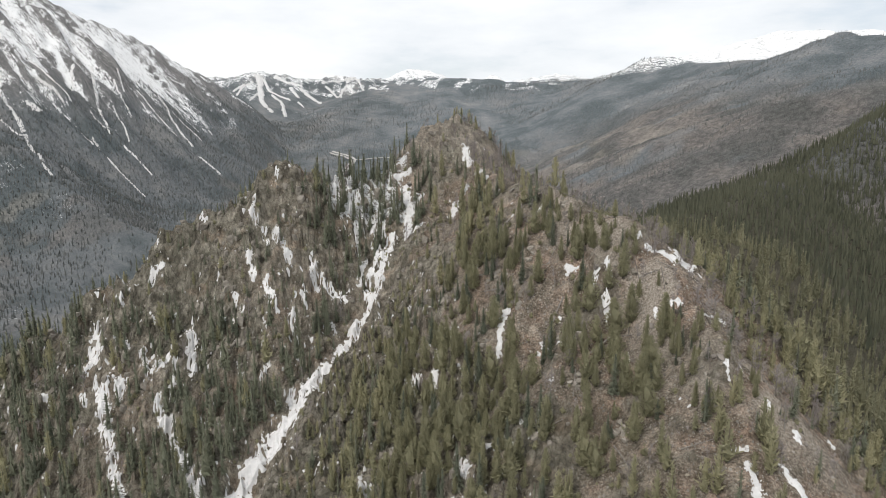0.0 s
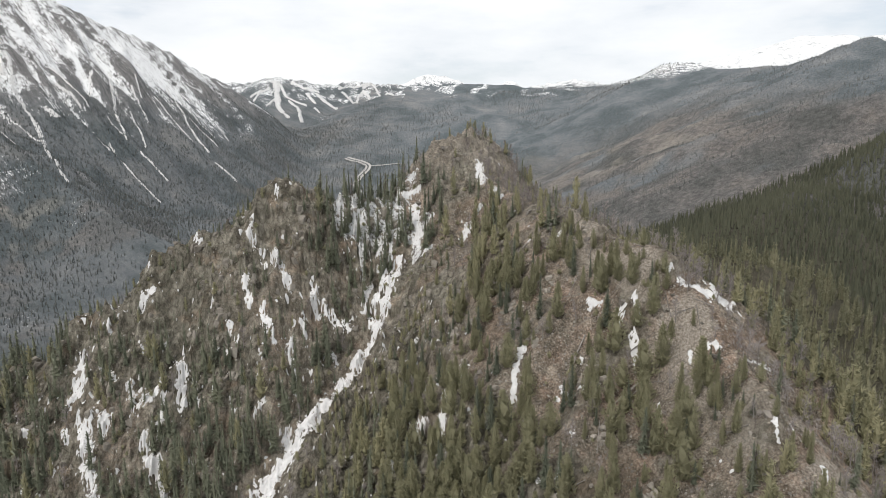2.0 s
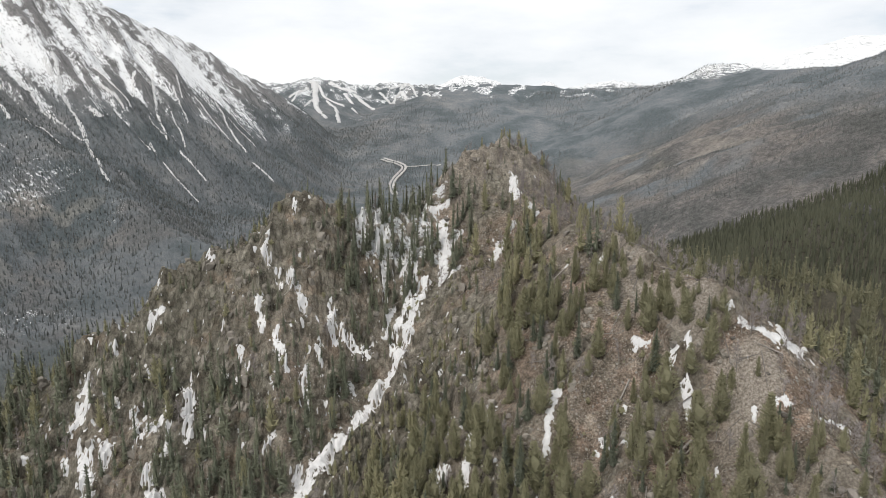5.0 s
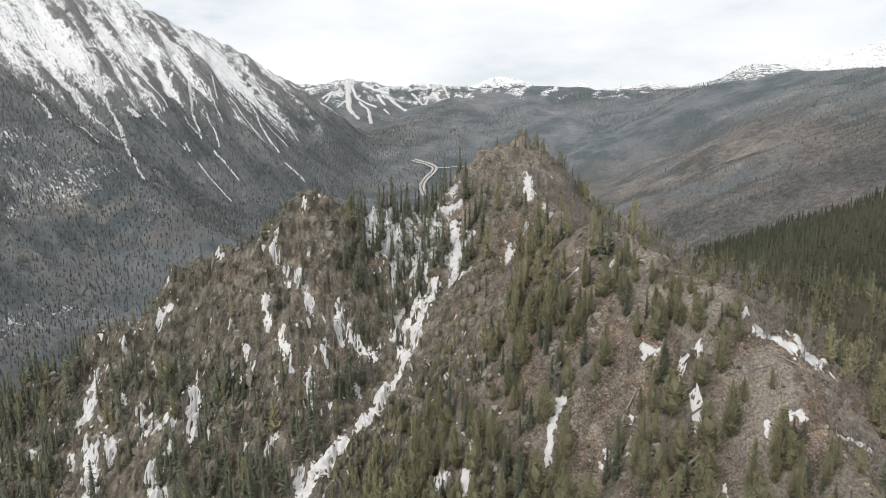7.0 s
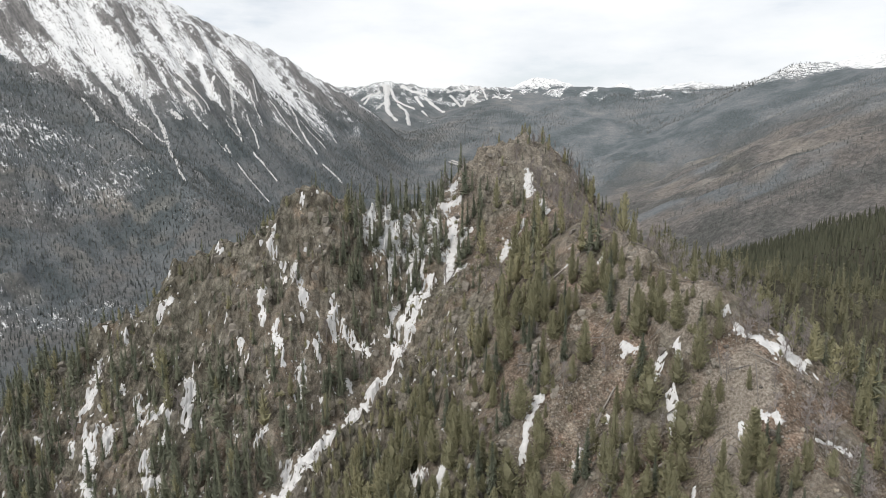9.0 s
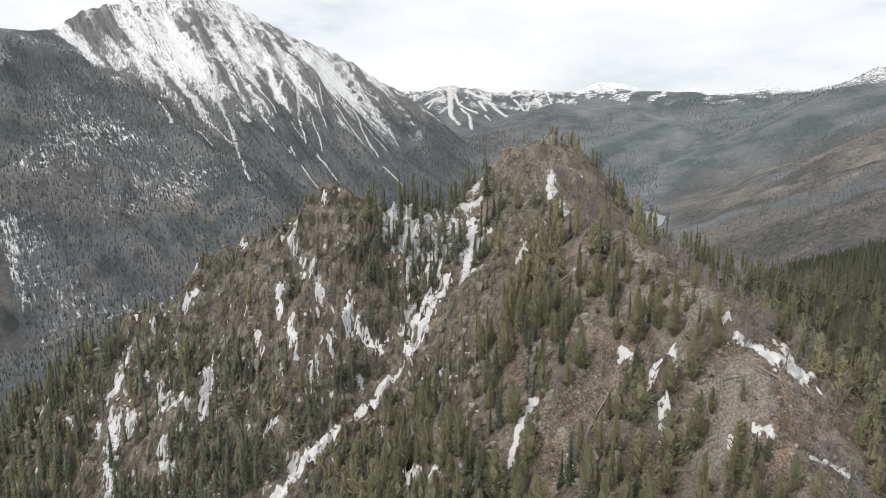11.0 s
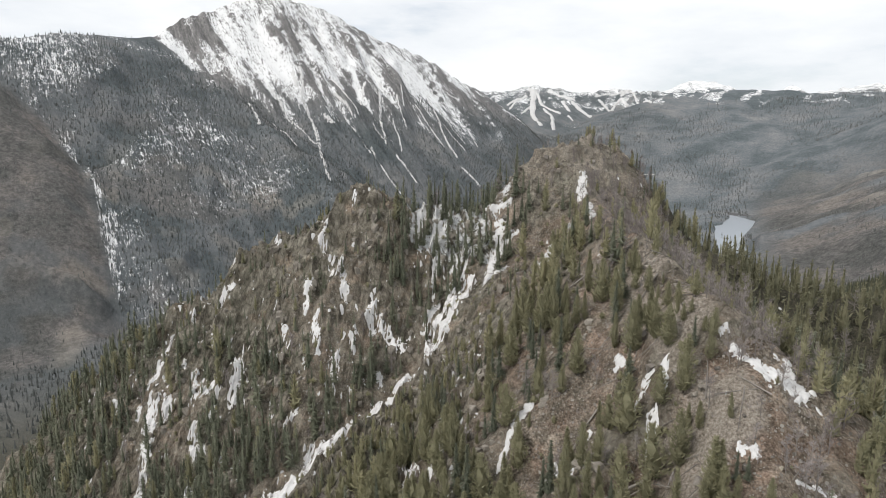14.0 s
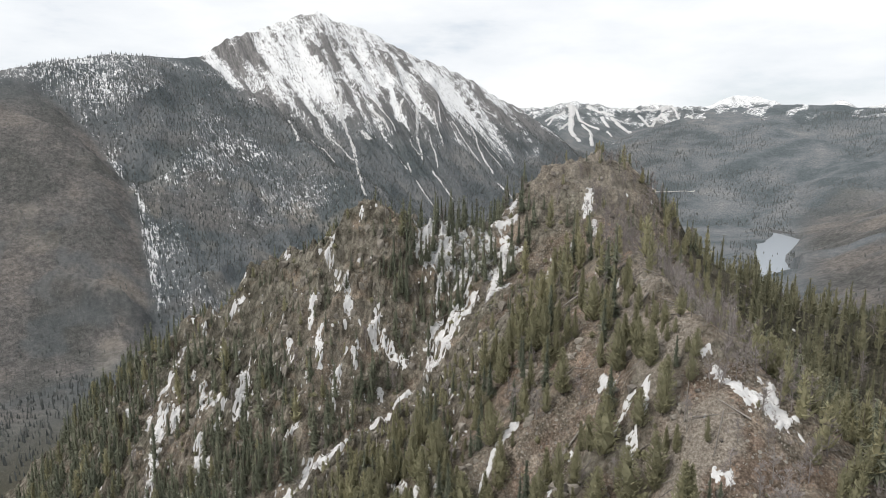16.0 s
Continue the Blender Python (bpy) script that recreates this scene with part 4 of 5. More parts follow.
def near_trees():
    rng = np.random.default_rng(21)
    x, y, h = scatter(rng, (-230, 95, 175, 360), 3.3, near_density)
    e = (x - 60) * 0.92 + (y - 225) * 0.38
    pine = rng.random(len(x)) < np.where((gully_side(x, y) > 4) & (x > -75), np.where(e > 2, 0.70, 0.80), 0.14)
    pine &= ~((np.abs(x + 22) < 27) & (y > 246) & (y < 306) & (rng.random(len(x)) < 0.92))
    size = np.where(pine, 4.0 + 10.5 * rng.random(len(x)) ** 0.9, 4.0 + 12.0 * rng.random(len(x)) ** 1.2)
    cliff = (x + 0.35 * (y - 270) < -8) & (h > 12) & ~((np.abs(x + 24) < 28) & (y > 254))
    size = np.where(cliff, 1.8 + 0.34 * size, size)
    size = np.where(np.hypot(x - 10, y - 318) < 30, (0.24 + 0.016 * np.hypot(x - 10, y - 318)) * size, size)
    size = np.where((e > -7) & (e < 3) & (y < 225), 1.6 + 0.42 * size, size)
    size = np.where((np.abs(x + 22) < 26) & (y > 248) & (y < 305) & ~pine, 6.0 + 0.62 * size, size)
    size = np.where((e > 2) & (e < 30) & (y < 240), 0.72 * size, size)
    size = np.where((e > -6) & (e < 40) & (y > 236) & (x > 24), 2.5 + 0.55 * size, size)
    bank = gully_side(x, y)
    off = -tent(x, y, [(a, b, 0) for a, b in GULLY], 1, 1, 0.01)
    size = np.where((bank > 0) & (y < 264), np.minimum(size, 0.8 + 0.36 * np.maximum(off - 4, 0)), size)
    girth = rng.uniform(0.85, 1.3, len(x))
    single = (x > -12) & (y < 262) & (e < 4) & (y > 128)
    single &= np.cumsum(single) <= 480
    for kinds, fine, mat, name, label, group, flag in (
            (SPRUCES, NEAR_SPRUCES, SPRUCE, "spruce_tree", "slender dark green spruce growing on the stony slope", "spruces on the slope", ~pine),
            (PINES, NEAR_PINES, PINE, "pine_tree", "bushy olive green pine growing on the stony slope", "pines on the slope", pine)):
        models = []
        for trunk, crown in fine:
            models.append((fast_mesh("trunk", *trunk, [BARK], True), fast_mesh("crown", *crown, [mat])))
        for i in np.nonzero(single & flag)[0]:
            k = rng.integers(0, len(fine))
            tree = thing(name, label, "tree", group, m=pose(x[i], y[i], h[i] - 0.1, 0, 0, rng.uniform(0, 360)) @ Matrix.Diagonal((size[i] * girth[i], size[i] * girth[i], size[i], 1)))
            part("trunk", models[k][0], tree)
            part("crown", models[k][1], tree)
        rest = ~single & flag
        crowns = spread([c for t, c in kinds], x[rest], y[rest], h[rest] - 0.1, size[rest], girth[rest], rng)
        thing(name.replace("tree", "woods"), "dense " + ("bushy olive pines" if flag is pine else "slender dark spruces") + " covering the near slopes", "trees", kind="stuff",
              data=fast_mesh("woods", crowns[0], crowns[1], [mat], tint=crowns[2]))
        trunks = spread([t for t, c in kinds], x[rest], y[rest], h[rest] - 0.1, size[rest], girth[rest], rng)
        thing(name.replace("tree", "trunks"), "thin brown trunks of the trees on the near slopes", "trees", kind="stuff", data=fast_mesh("trunks", trunks[0], trunks[1], [BARK], True))


def far_trees():
    rng = np.random.default_rng(33)
    rag = [cone_tree(rng, 2, 4, w) for w in (0.085, 0.11, 0.135, 0.16)]

    def spur(x, y, h):
        e = (x - 60) * 0.92 + (y - 225) * 0.38
        d = 0.92 * smooth(10, 25, e) * np.where((x < 176) & (y < 361) & (e < 42), 0, 1) * (0.75 + 0.25 * smooth(-0.4, 0.2, fbm(x / 40, y / 40, 141, 3)))
        return d * smooth(0, 60, x - 0.12 * np.maximum(y - 360, 0) - 20)
    x, y, h = scatter(rng, (30, 60, 780, 1040), 4.5, spur)
    size = 5 + 13 * rng.random(len(x)) ** 1.3
    close = (y < 440) & (x < 235)
    lite = [conifer(rng, w, 74, 0.03, k % 2 == 1, 0.10)[1] for k, w in enumerate((0.115, 0.13, 0.145, 0.165))]
    v, f, t = spread(lite, x[close], y[close], h[close] - 0.3, size[close], rng.uniform(0.85, 1.2, close.sum()), rng)
    thing("spruce_stand", "dense dark spruces on the shoulder behind the ridge", "forest", kind="stuff", data=fast_mesh("stand", v, f, [STAND], tint=t))
    x, y, h, size = x[~close], y[~close], h[~close], size[~close]
    v, f, t = spread(rag, x, y, h - 0.3, size, rng.uniform(0.8, 1.2, len(x)), rng)
    thing("spruce_forest", "dense dark green spruce forest on the neighbouring slope", "forest", kind="stuff", data=fast_mesh("forest", v, f, [WOODS], tint=t + 0.5 * beside(v[:, 0], v[:, 1], [p[:2] for p in FOREST_SPUR], 45)))
    spikes = [spike_tree(rng, 3, w) for w in (0.12, 0.155, 0.19)]
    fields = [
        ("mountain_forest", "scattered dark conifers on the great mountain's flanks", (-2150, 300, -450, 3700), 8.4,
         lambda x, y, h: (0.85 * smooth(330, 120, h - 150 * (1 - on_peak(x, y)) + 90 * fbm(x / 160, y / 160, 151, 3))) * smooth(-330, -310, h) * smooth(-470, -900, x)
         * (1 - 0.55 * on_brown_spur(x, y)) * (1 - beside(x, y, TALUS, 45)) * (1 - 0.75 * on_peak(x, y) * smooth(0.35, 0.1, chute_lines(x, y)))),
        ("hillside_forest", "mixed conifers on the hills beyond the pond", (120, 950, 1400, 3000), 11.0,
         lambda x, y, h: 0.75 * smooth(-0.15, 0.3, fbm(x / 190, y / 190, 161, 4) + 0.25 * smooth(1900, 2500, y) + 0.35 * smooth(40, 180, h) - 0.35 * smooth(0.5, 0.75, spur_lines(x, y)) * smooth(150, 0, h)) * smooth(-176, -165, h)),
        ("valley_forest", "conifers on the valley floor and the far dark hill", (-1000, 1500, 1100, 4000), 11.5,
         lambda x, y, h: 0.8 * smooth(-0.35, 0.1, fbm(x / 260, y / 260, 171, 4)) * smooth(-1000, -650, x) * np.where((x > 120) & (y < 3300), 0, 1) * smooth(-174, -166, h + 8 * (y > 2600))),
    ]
    for name, label, box, step, chance in fields:
        x, y, h = scatter(rng, box, step, chance)
        size = rng.uniform(6, 13, len(x)) * np.where(on_brown_spur(x, y) > 0.5, 0.62, 1.0) * (0.7 if name == "hillside_forest" else 1.0)
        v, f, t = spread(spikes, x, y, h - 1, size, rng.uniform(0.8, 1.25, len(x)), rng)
        if name != "mountain_forest":                   # haze over the farther hills put into a paler tint
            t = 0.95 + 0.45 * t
        thing(name, label, "forest", kind="stuff", data=fast_mesh(name, v, f, [HAZY_NEEDLES], tint=t))


# ---------------------------------------------------------------- snow, water and road
def along(pts, step):
    """A line walked evenly: places, ways across it and the share of its length."""
    p = np.array(pts, float)
    seg = np.hypot(*np.diff(p, axis=0).T)
    s = np.concatenate([[0], np.cumsum(seg)])
    n = max(6, int(s[-1] / step))
    u = np.linspace(0, s[-1], n)
    x, y = np.interp(u, s, p[:, 0]), np.interp(u, s, p[:, 1])
    k = max(1, n // 14)
    if n > 20:
        x, y = (np.convolve(np.pad(a, k, mode="edge"), np.ones(2 * k + 1) / (2 * k + 1), "valid") for a in (x, y))
    tx, ty = np.gradient(x), np.gradient(y)
    ln = np.hypot(tx, ty) + 1e-9
    return u, x, y, -ty / ln, tx / ln


def sheet(X, Y, Z, keep, name, mat):
    n, cols = X.shape
    i = (np.arange(n - 1)[:, None] * cols + np.arange(cols - 1)[None])
    k = keep[:-1, :-1] | keep[1:, :-1] | keep[:-1, 1:] | keep[1:, 1:]
    i = i[k]
    faces = np.stack([i, i + 1, i + cols + 1, i + cols], 1)[:, ::-1]
    used, faces = np.unique(faces, return_inverse=True)
    V = np.stack([X.ravel(), Y.ravel(), Z.ravel()], 1)[used]
    return fast_mesh(name, V, faces.reshape(-1, 4), [mat], True)


def strip(name, pts, width, step, lift, mat):
    """An even ribbon that lies on the land along a line."""
    u, x, y, nx, ny = along(pts, step)
    side = np.linspace(-0.5, 0.5, 5)[None] * width
    X, Y = x[:, None] + nx[:, None] * side, y[:, None] + ny[:, None] * side
    Z = height(X.ravel(), Y.ravel()).reshape(X.shape) + lift
    return sheet(X, Y, Z, np.ones(X.shape, bool), name, mat)


def drift(name, pts, w0, w1, cell, lift, ragged=1.0, seed=0, comb=0.0):
    """A bank of snow along a line, w0 wide at its start and w1 at its end, with a ragged melted edge."""
    p = np.array(pts, float)
    seg = np.hypot(*np.diff(p, axis=0).T)
    a, b = p[0] - (p[1] - p[0]) / seg[0] * 0.8 * w0, p[-1] + (p[-1] - p[-2]) / seg[-1] * 0.8 * w1
    u, x, y, nx, ny = along(np.vstack([a, p, b]), cell)
    total, first, last = u[-1], 0.8 * w0, u[-1] - 0.8 * w1
    w = np.interp(u, [first, last], [w0, w1])
    cols = max(7, int(1.9 * max(w0, w1) / cell))
    v = np.linspace(-0.95, 0.95, cols)
    X, Y = x[:, None] + nx[:, None] * w[:, None] * v[None], y[:, None] + ny[:, None] * w[:, None] * v[None]
    size = 0.5 * (w0 + w1)
    over = np.maximum(np.maximum(first - u, u - last), 0) / w
    r = np.hypot(2 * v[None], 2 * over[:, None])
    f = 0.80 - r ** 1.5 + ragged * (1.05 * fbm(X / (0.55 * size) + 7.7 * seed, Y / (0.55 * size), 201, 3) + 1.45 * fbm(X / (0.19 * size), Y / (0.19 * size) + seed, 207, 4, 0.65))
    if comb:
        f = f + comb * fbm(np.broadcast_to(v[None] * 5.0 + 3.3 * seed, X.shape), np.broadcast_to(u[:, None] / (2.2 * size) + seed, X.shape), 203, 3)
    f = np.where(np.abs(v)[None] > 0.93, -1, f)
    f[0], f[-1] = -1, -1
    Z = height(X.ravel(), Y.ravel()).reshape(X.shape) + lift * np.clip(f * 2.2 + 0.25, -0.8, 1)
    return sheet(X, Y, Z, f > -0.22, name, SNOW)


counter = iter(range(10000))
SNOW_LINES = []


def near_snow(w0, w1, *pts):
    big = max(w0, w1) > 4
    SNOW_LINES.append((pts, max(w0, w1)))
    label = "long bank of old white snow lying in the gully" if len(pts) > 4 else "broad patch of old snow among the trees" if big else "small patch of old snow on the stony slope"
    thing("snow_patch", label, "snow", "snow patches on the crag",
          data=drift("snow_patch", pts, w0 * (0.95 if len(pts) > 4 else 0.78 if big else 1.0), w1 * (0.92 if len(pts) > 4 else 0.74 if big else 1.0), max(0.24, 0.045 * max(w0, w1)), 0.36, 1.15, next(counter)))


def snow_chute(w0, w1, *pts):
    thing("snow_chute", "narrow white avalanche chute running down the mountain face", "snow", "snow chutes on the mountain",
          data=drift("snow_chute", pts, min(w0 * 0.55, 10), min(w1 * 0.62, 9), max(1.4, 0.055 * max(w0, w1)), 2.2, 1.9, next(counter), 2.0))


def ski_run(w0, w1, *pts):
    thing("ski_run", "white ski run cut through the far dark forest", "ski run", "ski runs on the far hill",
          data=drift("ski_run", pts, w0 * 0.8, w1 * 0.8, 3.5, 8.0, 1.0, next(counter)))


near_snow(4.4, 5.6, (-14.5, 266.0), (-17.5, 260.5), (-19.5, 254.0), (-23.0, 244.5), (-27.5, 238.0), (-31.0, 231.5), (-34.0, 225.0))
near_snow(5.6, 7.4, (-34.5, 225.5), (-37.5, 219.0), (-42.5, 212.5), (-46.5, 204.0), (-51.0, 197.0), (-56.0, 189.5))
near_snow(7.0, 5.5, (-55.0, 191.0), (-59.0, 184.0), (-62.5, 178.0), (-66.0, 170.0), (-70.0, 160.0))
near_snow(4.0, 5.5, (-52.5, 208.5), (-50.5, 203.5), (-49.0, 199.0))
near_snow(2.6, 3.0, (-21.0, 262.0), (-24.0, 255.5), (-25.5, 249.5))
near_snow(2.2, 2.6, (-27.5, 262.0), (-29.5, 254.0))
near_snow(4.2, 2.4, (-33.9, 282.2), (-33.0, 277.0), (-31.9, 269.3), (-31.0, 263.5))
near_snow(2.0, 1.7, (-25.0, 276.0), (-24.0, 267.0))
near_snow(1.8, 1.6, (-19.5, 274.0), (-19.0, 266.5))
near_snow(4.4, 3.0, (-9.9, 284.0), (-8.3, 276.9), (-7.6, 269.7), (-7.4, 263.5))
near_snow(4.4, 3.2, (-8.7, 284.5), (-8.1, 277.0), (-6.5, 263.6))
near_snow(3.9, 2.8, (-36.4, 284.4), (-35.6, 279.5), (-34.8, 274.1))
near_snow(3.4, 2.3, (-43.3, 279.9), (-43.2, 270.1))
near_snow(2.5, 1.9, (-18.7, 297.4), (-17.2, 283.7))
near_snow(2.0, 2.0, (-14.7, 287.8), (-7.5, 289.7))
near_snow(1.9, 1.9, (-3.9, 277.7), (-0.9, 279.5))
near_snow(1.6, 1.6, (-4.1, 262.1), (-0.3, 266.1))
near_snow(2.6, 1.7, (-71.2, 253.4), (-69.7, 250.5))
near_snow(1.9, 2.8, (-67.4, 252.6), (-61.4, 245.8), (-58.7, 242.8))
near_snow(3.4, 1.9, (-75.6, 242.0), (-72.5, 236.1))
near_snow(2.2, 1.8, (-76.5, 256.3), (-77.7, 253.4), (-75.4, 253.6))
near_snow(3.4, 3.4, (-99.1, 253.6), (-98.9, 253.4))
near_snow(2.8, 2.2, (-118.5, 240.5), (-114.5, 242.2))
near_snow(2.0, 2.0, (-68.4, 266.0), (-68.2, 265.9))
near_snow(3.9, 3.0, (-49.6, 247.7), (-47.9, 244.3))
near_snow(3.1, 4.4, (-45.5, 246.3), (-41.3, 245.9), (-35.3, 246.3))
near_snow(2.5, 1.8, (-67.2, 234.8), (-63.1, 229.4), (-60.7, 226.8))
near_snow(1.9, 1.9, (-51.8, 236.4), (-50.0, 235.5))
near_snow(3.7, 2.0, (-55.4, 229.6), (-52.0, 223.0))
near_snow(2.5, 2.1, (-79.9, 231.8), (-79.4, 231.2))
near_snow(1.9, 1.6, (-76.5, 228.6), (-79.0, 224.7))
near_snow(2.9, 2.6, (-96.0, 224.1), (-95.2, 217.5))
near_snow(4.3, 5.4, (-140.9, 231.0), (-138.9, 224.5), (-138.7, 219.5))
near_snow(2.3, 2.1, (-39.5, 236.0), (-38.6, 234.5))
near_snow(1.8, 1.6, (-104.2, 220.0), (-104.6, 217.0))
near_snow(1.7, 1.6, (-123.8, 221.6), (-121.8, 219.8))
near_snow(2.9, 4.0, (-115.3, 218.4), (-111.7, 214.4))
near_snow(2.8, 2.4, (-108.8, 215.5), (-106.9, 216.0))
near_snow(2.8, 6.6, (-132.2, 210.9), (-127.9, 206.5), (-125.0, 201.2))
near_snow(4.0, 2.4, (-122.2, 210.5), (-122.3, 207.5))
near_snow(2.0, 1.8, (-138.1, 210.3), (-134.7, 206.2))
near_snow(2.0, 2.6, (-101.6, 216.9), (-101.3, 209.8))
near_snow(4.3, 5.1, (-105.5, 207.1), (-102.8, 203.5))
near_snow(2.4, 1.8, (-62.7, 214.2), (-64.5, 210.5))
near_snow(2.2, 1.8, (-154.2, 212.0), (-153.0, 211.5))
near_snow(1.6, 1.6, (-82.3, 217.2), (-81.1, 215.8))
near_snow(1.9, 1.5, (-130.5, 235.0), (-129.5, 233.9))
near_snow(3.0, 1.7, (32.5, 190.1), (30.1, 185.1), (28.9, 177.6))
near_snow(2.6, 2.8, (7.0, 191.1), (6.6, 186.1), (5.6, 180.3))
near_snow(1.7, 1.5, (-2.9, 186.9), (0.6, 185.3))
near_snow(1.5, 1.1, (54.3, 193.1), (55.2, 191.3), (54.0, 190.8))
near_snow(1.5, 1.3, (66.6, 183.3), (67.1, 180.0))
near_snow(2.0, 1.6, (63.0, 183.7), (62.0, 182.0))
near_snow(0.9, 0.9, (61.2, 181.2), (60.1, 178.5))
near_snow(1.8, 1.9, (64.8, 177.4), (65.5, 174.5))
near_snow(0.9, 0.9, (65.2, 174.2), (64.7, 172.8))
near_snow(1.3, 1.0, (78.4, 165.4), (78.2, 163.8))
near_snow(1.3, 1.1, (83.0, 166.7), (84.0, 166.6))
near_snow(1.1, 1.0, (85.4, 166.3), (85.8, 164.7))
near_snow(1.5, 1.3, (43.8, 176.9), (44.8, 173.5))
near_snow(1.2, 1.0, (41.8, 174.6), (42.5, 173.6))
near_snow(1.2, 1.0, (50.2, 181.4), (50.4, 180.5))
near_snow(0.8, 0.7, (68.2, 158.7), (67.2, 153.8))
near_snow(1.4, 1.2, (19.6, 175.5), (20.4, 174.2))
near_snow(1.4, 1.2, (77.6, 186.8), (78.5, 187.2))
near_snow(2.0, 3.4, (20.2, 305.9), (21.1, 295.5), (22.0, 291.0))
near_snow(1.7, 1.8, (26.7, 284.6), (30.3, 274.9))
near_snow(1.9, 1.8, (21.3, 278.5), (17.2, 274.4), (12.4, 268.3))
near_snow(1.3, 1.1, (49.6, 226.6), (48.2, 226.4))
near_snow(1.2, 1.0, (37.9, 231.3), (39.5, 232.6))
near_snow(5.0, 4.1, (-128.5, 209.0), (-123.8, 200.6), (-118.5, 192.0), (-106.7, 174.1))
near_snow(3.4, 3.5, (-100.7, 205.6), (-90.2, 188.7), (-75.2, 165.9))
near_snow(4.4, 3.3, (-141.6, 231.3), (-134.5, 217.7))
near_snow(3.8, 2.8, (-97.0, 223.6), (-95.4, 217.1))
near_snow(0.7, 0.9, (93.3, 163.3), (96.0, 164.6))
near_snow(1.2, 1.0, (96.8, 165.3), (98.8, 165.1), (100.5, 164.0))
near_snow(1.1, 0.9, (90.3, 138.5), (89.6, 133.8))
near_snow(1.1, 1.0, (94.0, 137.5), (94.2, 137.0))
near_snow(1.4, 1.2, (98.7, 129.5), (98.5, 127.7))
near_snow(2.0, 3.3, (87.8, 114.7), (88.2, 112.1), (87.8, 107.6))
near_snow(1.7, 3.1, (96.5, 114.9), (98.9, 112.0), (100.4, 107.8))
near_snow(1.2, 0.9, (83.6, 119.7), (88.6, 118.0))
near_snow(2.0, 1.6, (104.0, 123.4), (103.7, 121.9))
near_snow(1.6, 1.4, (118.0, 130.9), (117.7, 129.4))
near_snow(3.0, 2.4, (14.9, 146.0), (16.7, 142.9))
near_snow(1.7, 1.4, (21.0, 147.6), (24.3, 150.0))
near_snow(1.9, 1.7, (-9.5, 162.6), (-6.6, 162.7))
near_snow(2.8, 2.3, (-17.6, 158.1), (-15.5, 158.7))
near_snow(1.8, 1.6, (2.7, 173.3), (5.0, 175.7))
near_snow(1.9, 2.0, (-12.2, 183.9), (-9.4, 175.5))
near_snow(1.9, 1.9, (-3.7, 189.1), (0.7, 185.9))
near_snow(1.4, 1.9, (39.0, 148.9), (39.1, 145.5))
near_snow(1.1, 1.1, (43.6, 156.4), (44.0, 155.9))
near_snow(1.1, 0.9, (48.5, 172.4), (49.2, 169.1))
near_snow(3.4, 2.3, (-42.8, 281.2), (-39.2, 270.3))
near_snow(4.1, 3.2, (-4.2, 278.9), (-6.1, 272.9))
near_snow(2.8, 2.1, (14.9, 274.1), (12.6, 268.5))
near_snow(1.6, 2.8, (80.3, 184.6), (83.5, 182.6), (86.0, 181.0), (88.4, 180.3))
near_snow(2.6, 4.0, (89.4, 181.8), (91.6, 180.4), (93.6, 179.2))
near_snow(1.6, 2.7, (91.4, 186.4), (92.3, 182.2), (94.8, 180.3))
near_snow(1.0, 0.8, (89.0, 186.9), (89.6, 186.6))
near_snow(0.9, 0.8, (96.0, 181.6), (96.6, 181.4))
near_snow(0.8, 0.7, (97.3, 179.2), (97.8, 179.0))
near_snow(1.1, 1.1, (54.4, 192.8), (57.5, 189.7))
near_snow(0.9, 0.7, (85.6, 166.3), (86.3, 164.0))
near_snow(1.3, 1.0, (82.7, 167.0), (83.9, 165.8))
snow_chute(26, 11, (-1505, 1886), (-1317, 1710))
snow_chute(6, 6, (-1398, 1878), (-1241, 1798))
snow_chute(9, 6, (-1339, 2176), (-1225, 2115))
snow_chute(9, 6, (-1159, 2299), (-1054, 2174))
snow_chute(9, 7, (-1169, 2513), (-1061, 2453), (-994, 2418))
snow_chute(6, 6, (-1179, 2080), (-1092, 2014))
snow_chute(9, 7, (-1057, 2554), (-926, 2488))
snow_chute(7, 7, (-1239, 2518), (-1173, 2419))
snow_chute(25, 16, (-1302, 2045), (-1258, 2034))
snow_chute(31, 8, (-1503, 2128), (-1398, 2056), (-1355, 2021), (-1302, 1980), (-1246, 1928), (-1139, 1793), (-1028, 1646), (-963, 1574))
snow_chute(19, 8, (-1519, 2020), (-1461, 1992), (-1397, 1951), (-1349, 1936), (-1293, 1926), (-1240, 1909))
snow_chute(18, 19, (-1493, 2170), (-1408, 2073))
snow_chute(11, 8, (-1390, 2232), (-1253, 2161), (-1211, 2133))
snow_chute(28, 8, (-1309, 2462), (-1194, 2264), (-1161, 2214), (-1090, 2124))
snow_chute(21, 11, (-1310, 2345), (-1266, 2238))
snow_chute(6, 8, (-1178, 2181), (-1116, 2145))
snow_chute(9, 7, (-1219, 2445), (-1151, 2354), (-1099, 2304))
snow_chute(13, 9, (-1231, 2758), (-1086, 2560), (-1006, 2455), (-927, 2406))
snow_chute(10, 7, (-1178, 2743), (-1034, 2609), (-970, 2582))
snow_chute(8, 8, (-1118, 2059), (-1019, 1986), (-966, 1971), (-914, 1954))
snow_chute(8, 8, (-1044, 2113), (-986, 2091), (-943, 2073))
snow_chute(9, 13, (-901, 2375), (-847, 2360), (-813, 2346))
snow_chute(24, 16, (-1199, 2925), (-1142, 2963))
snow_chute(7, 7, (-1016, 2735), (-947, 2664))
ski_run(56, 23, (-1213, 4350), (-1136, 4095), (-1086, 3927), (-998, 3821))
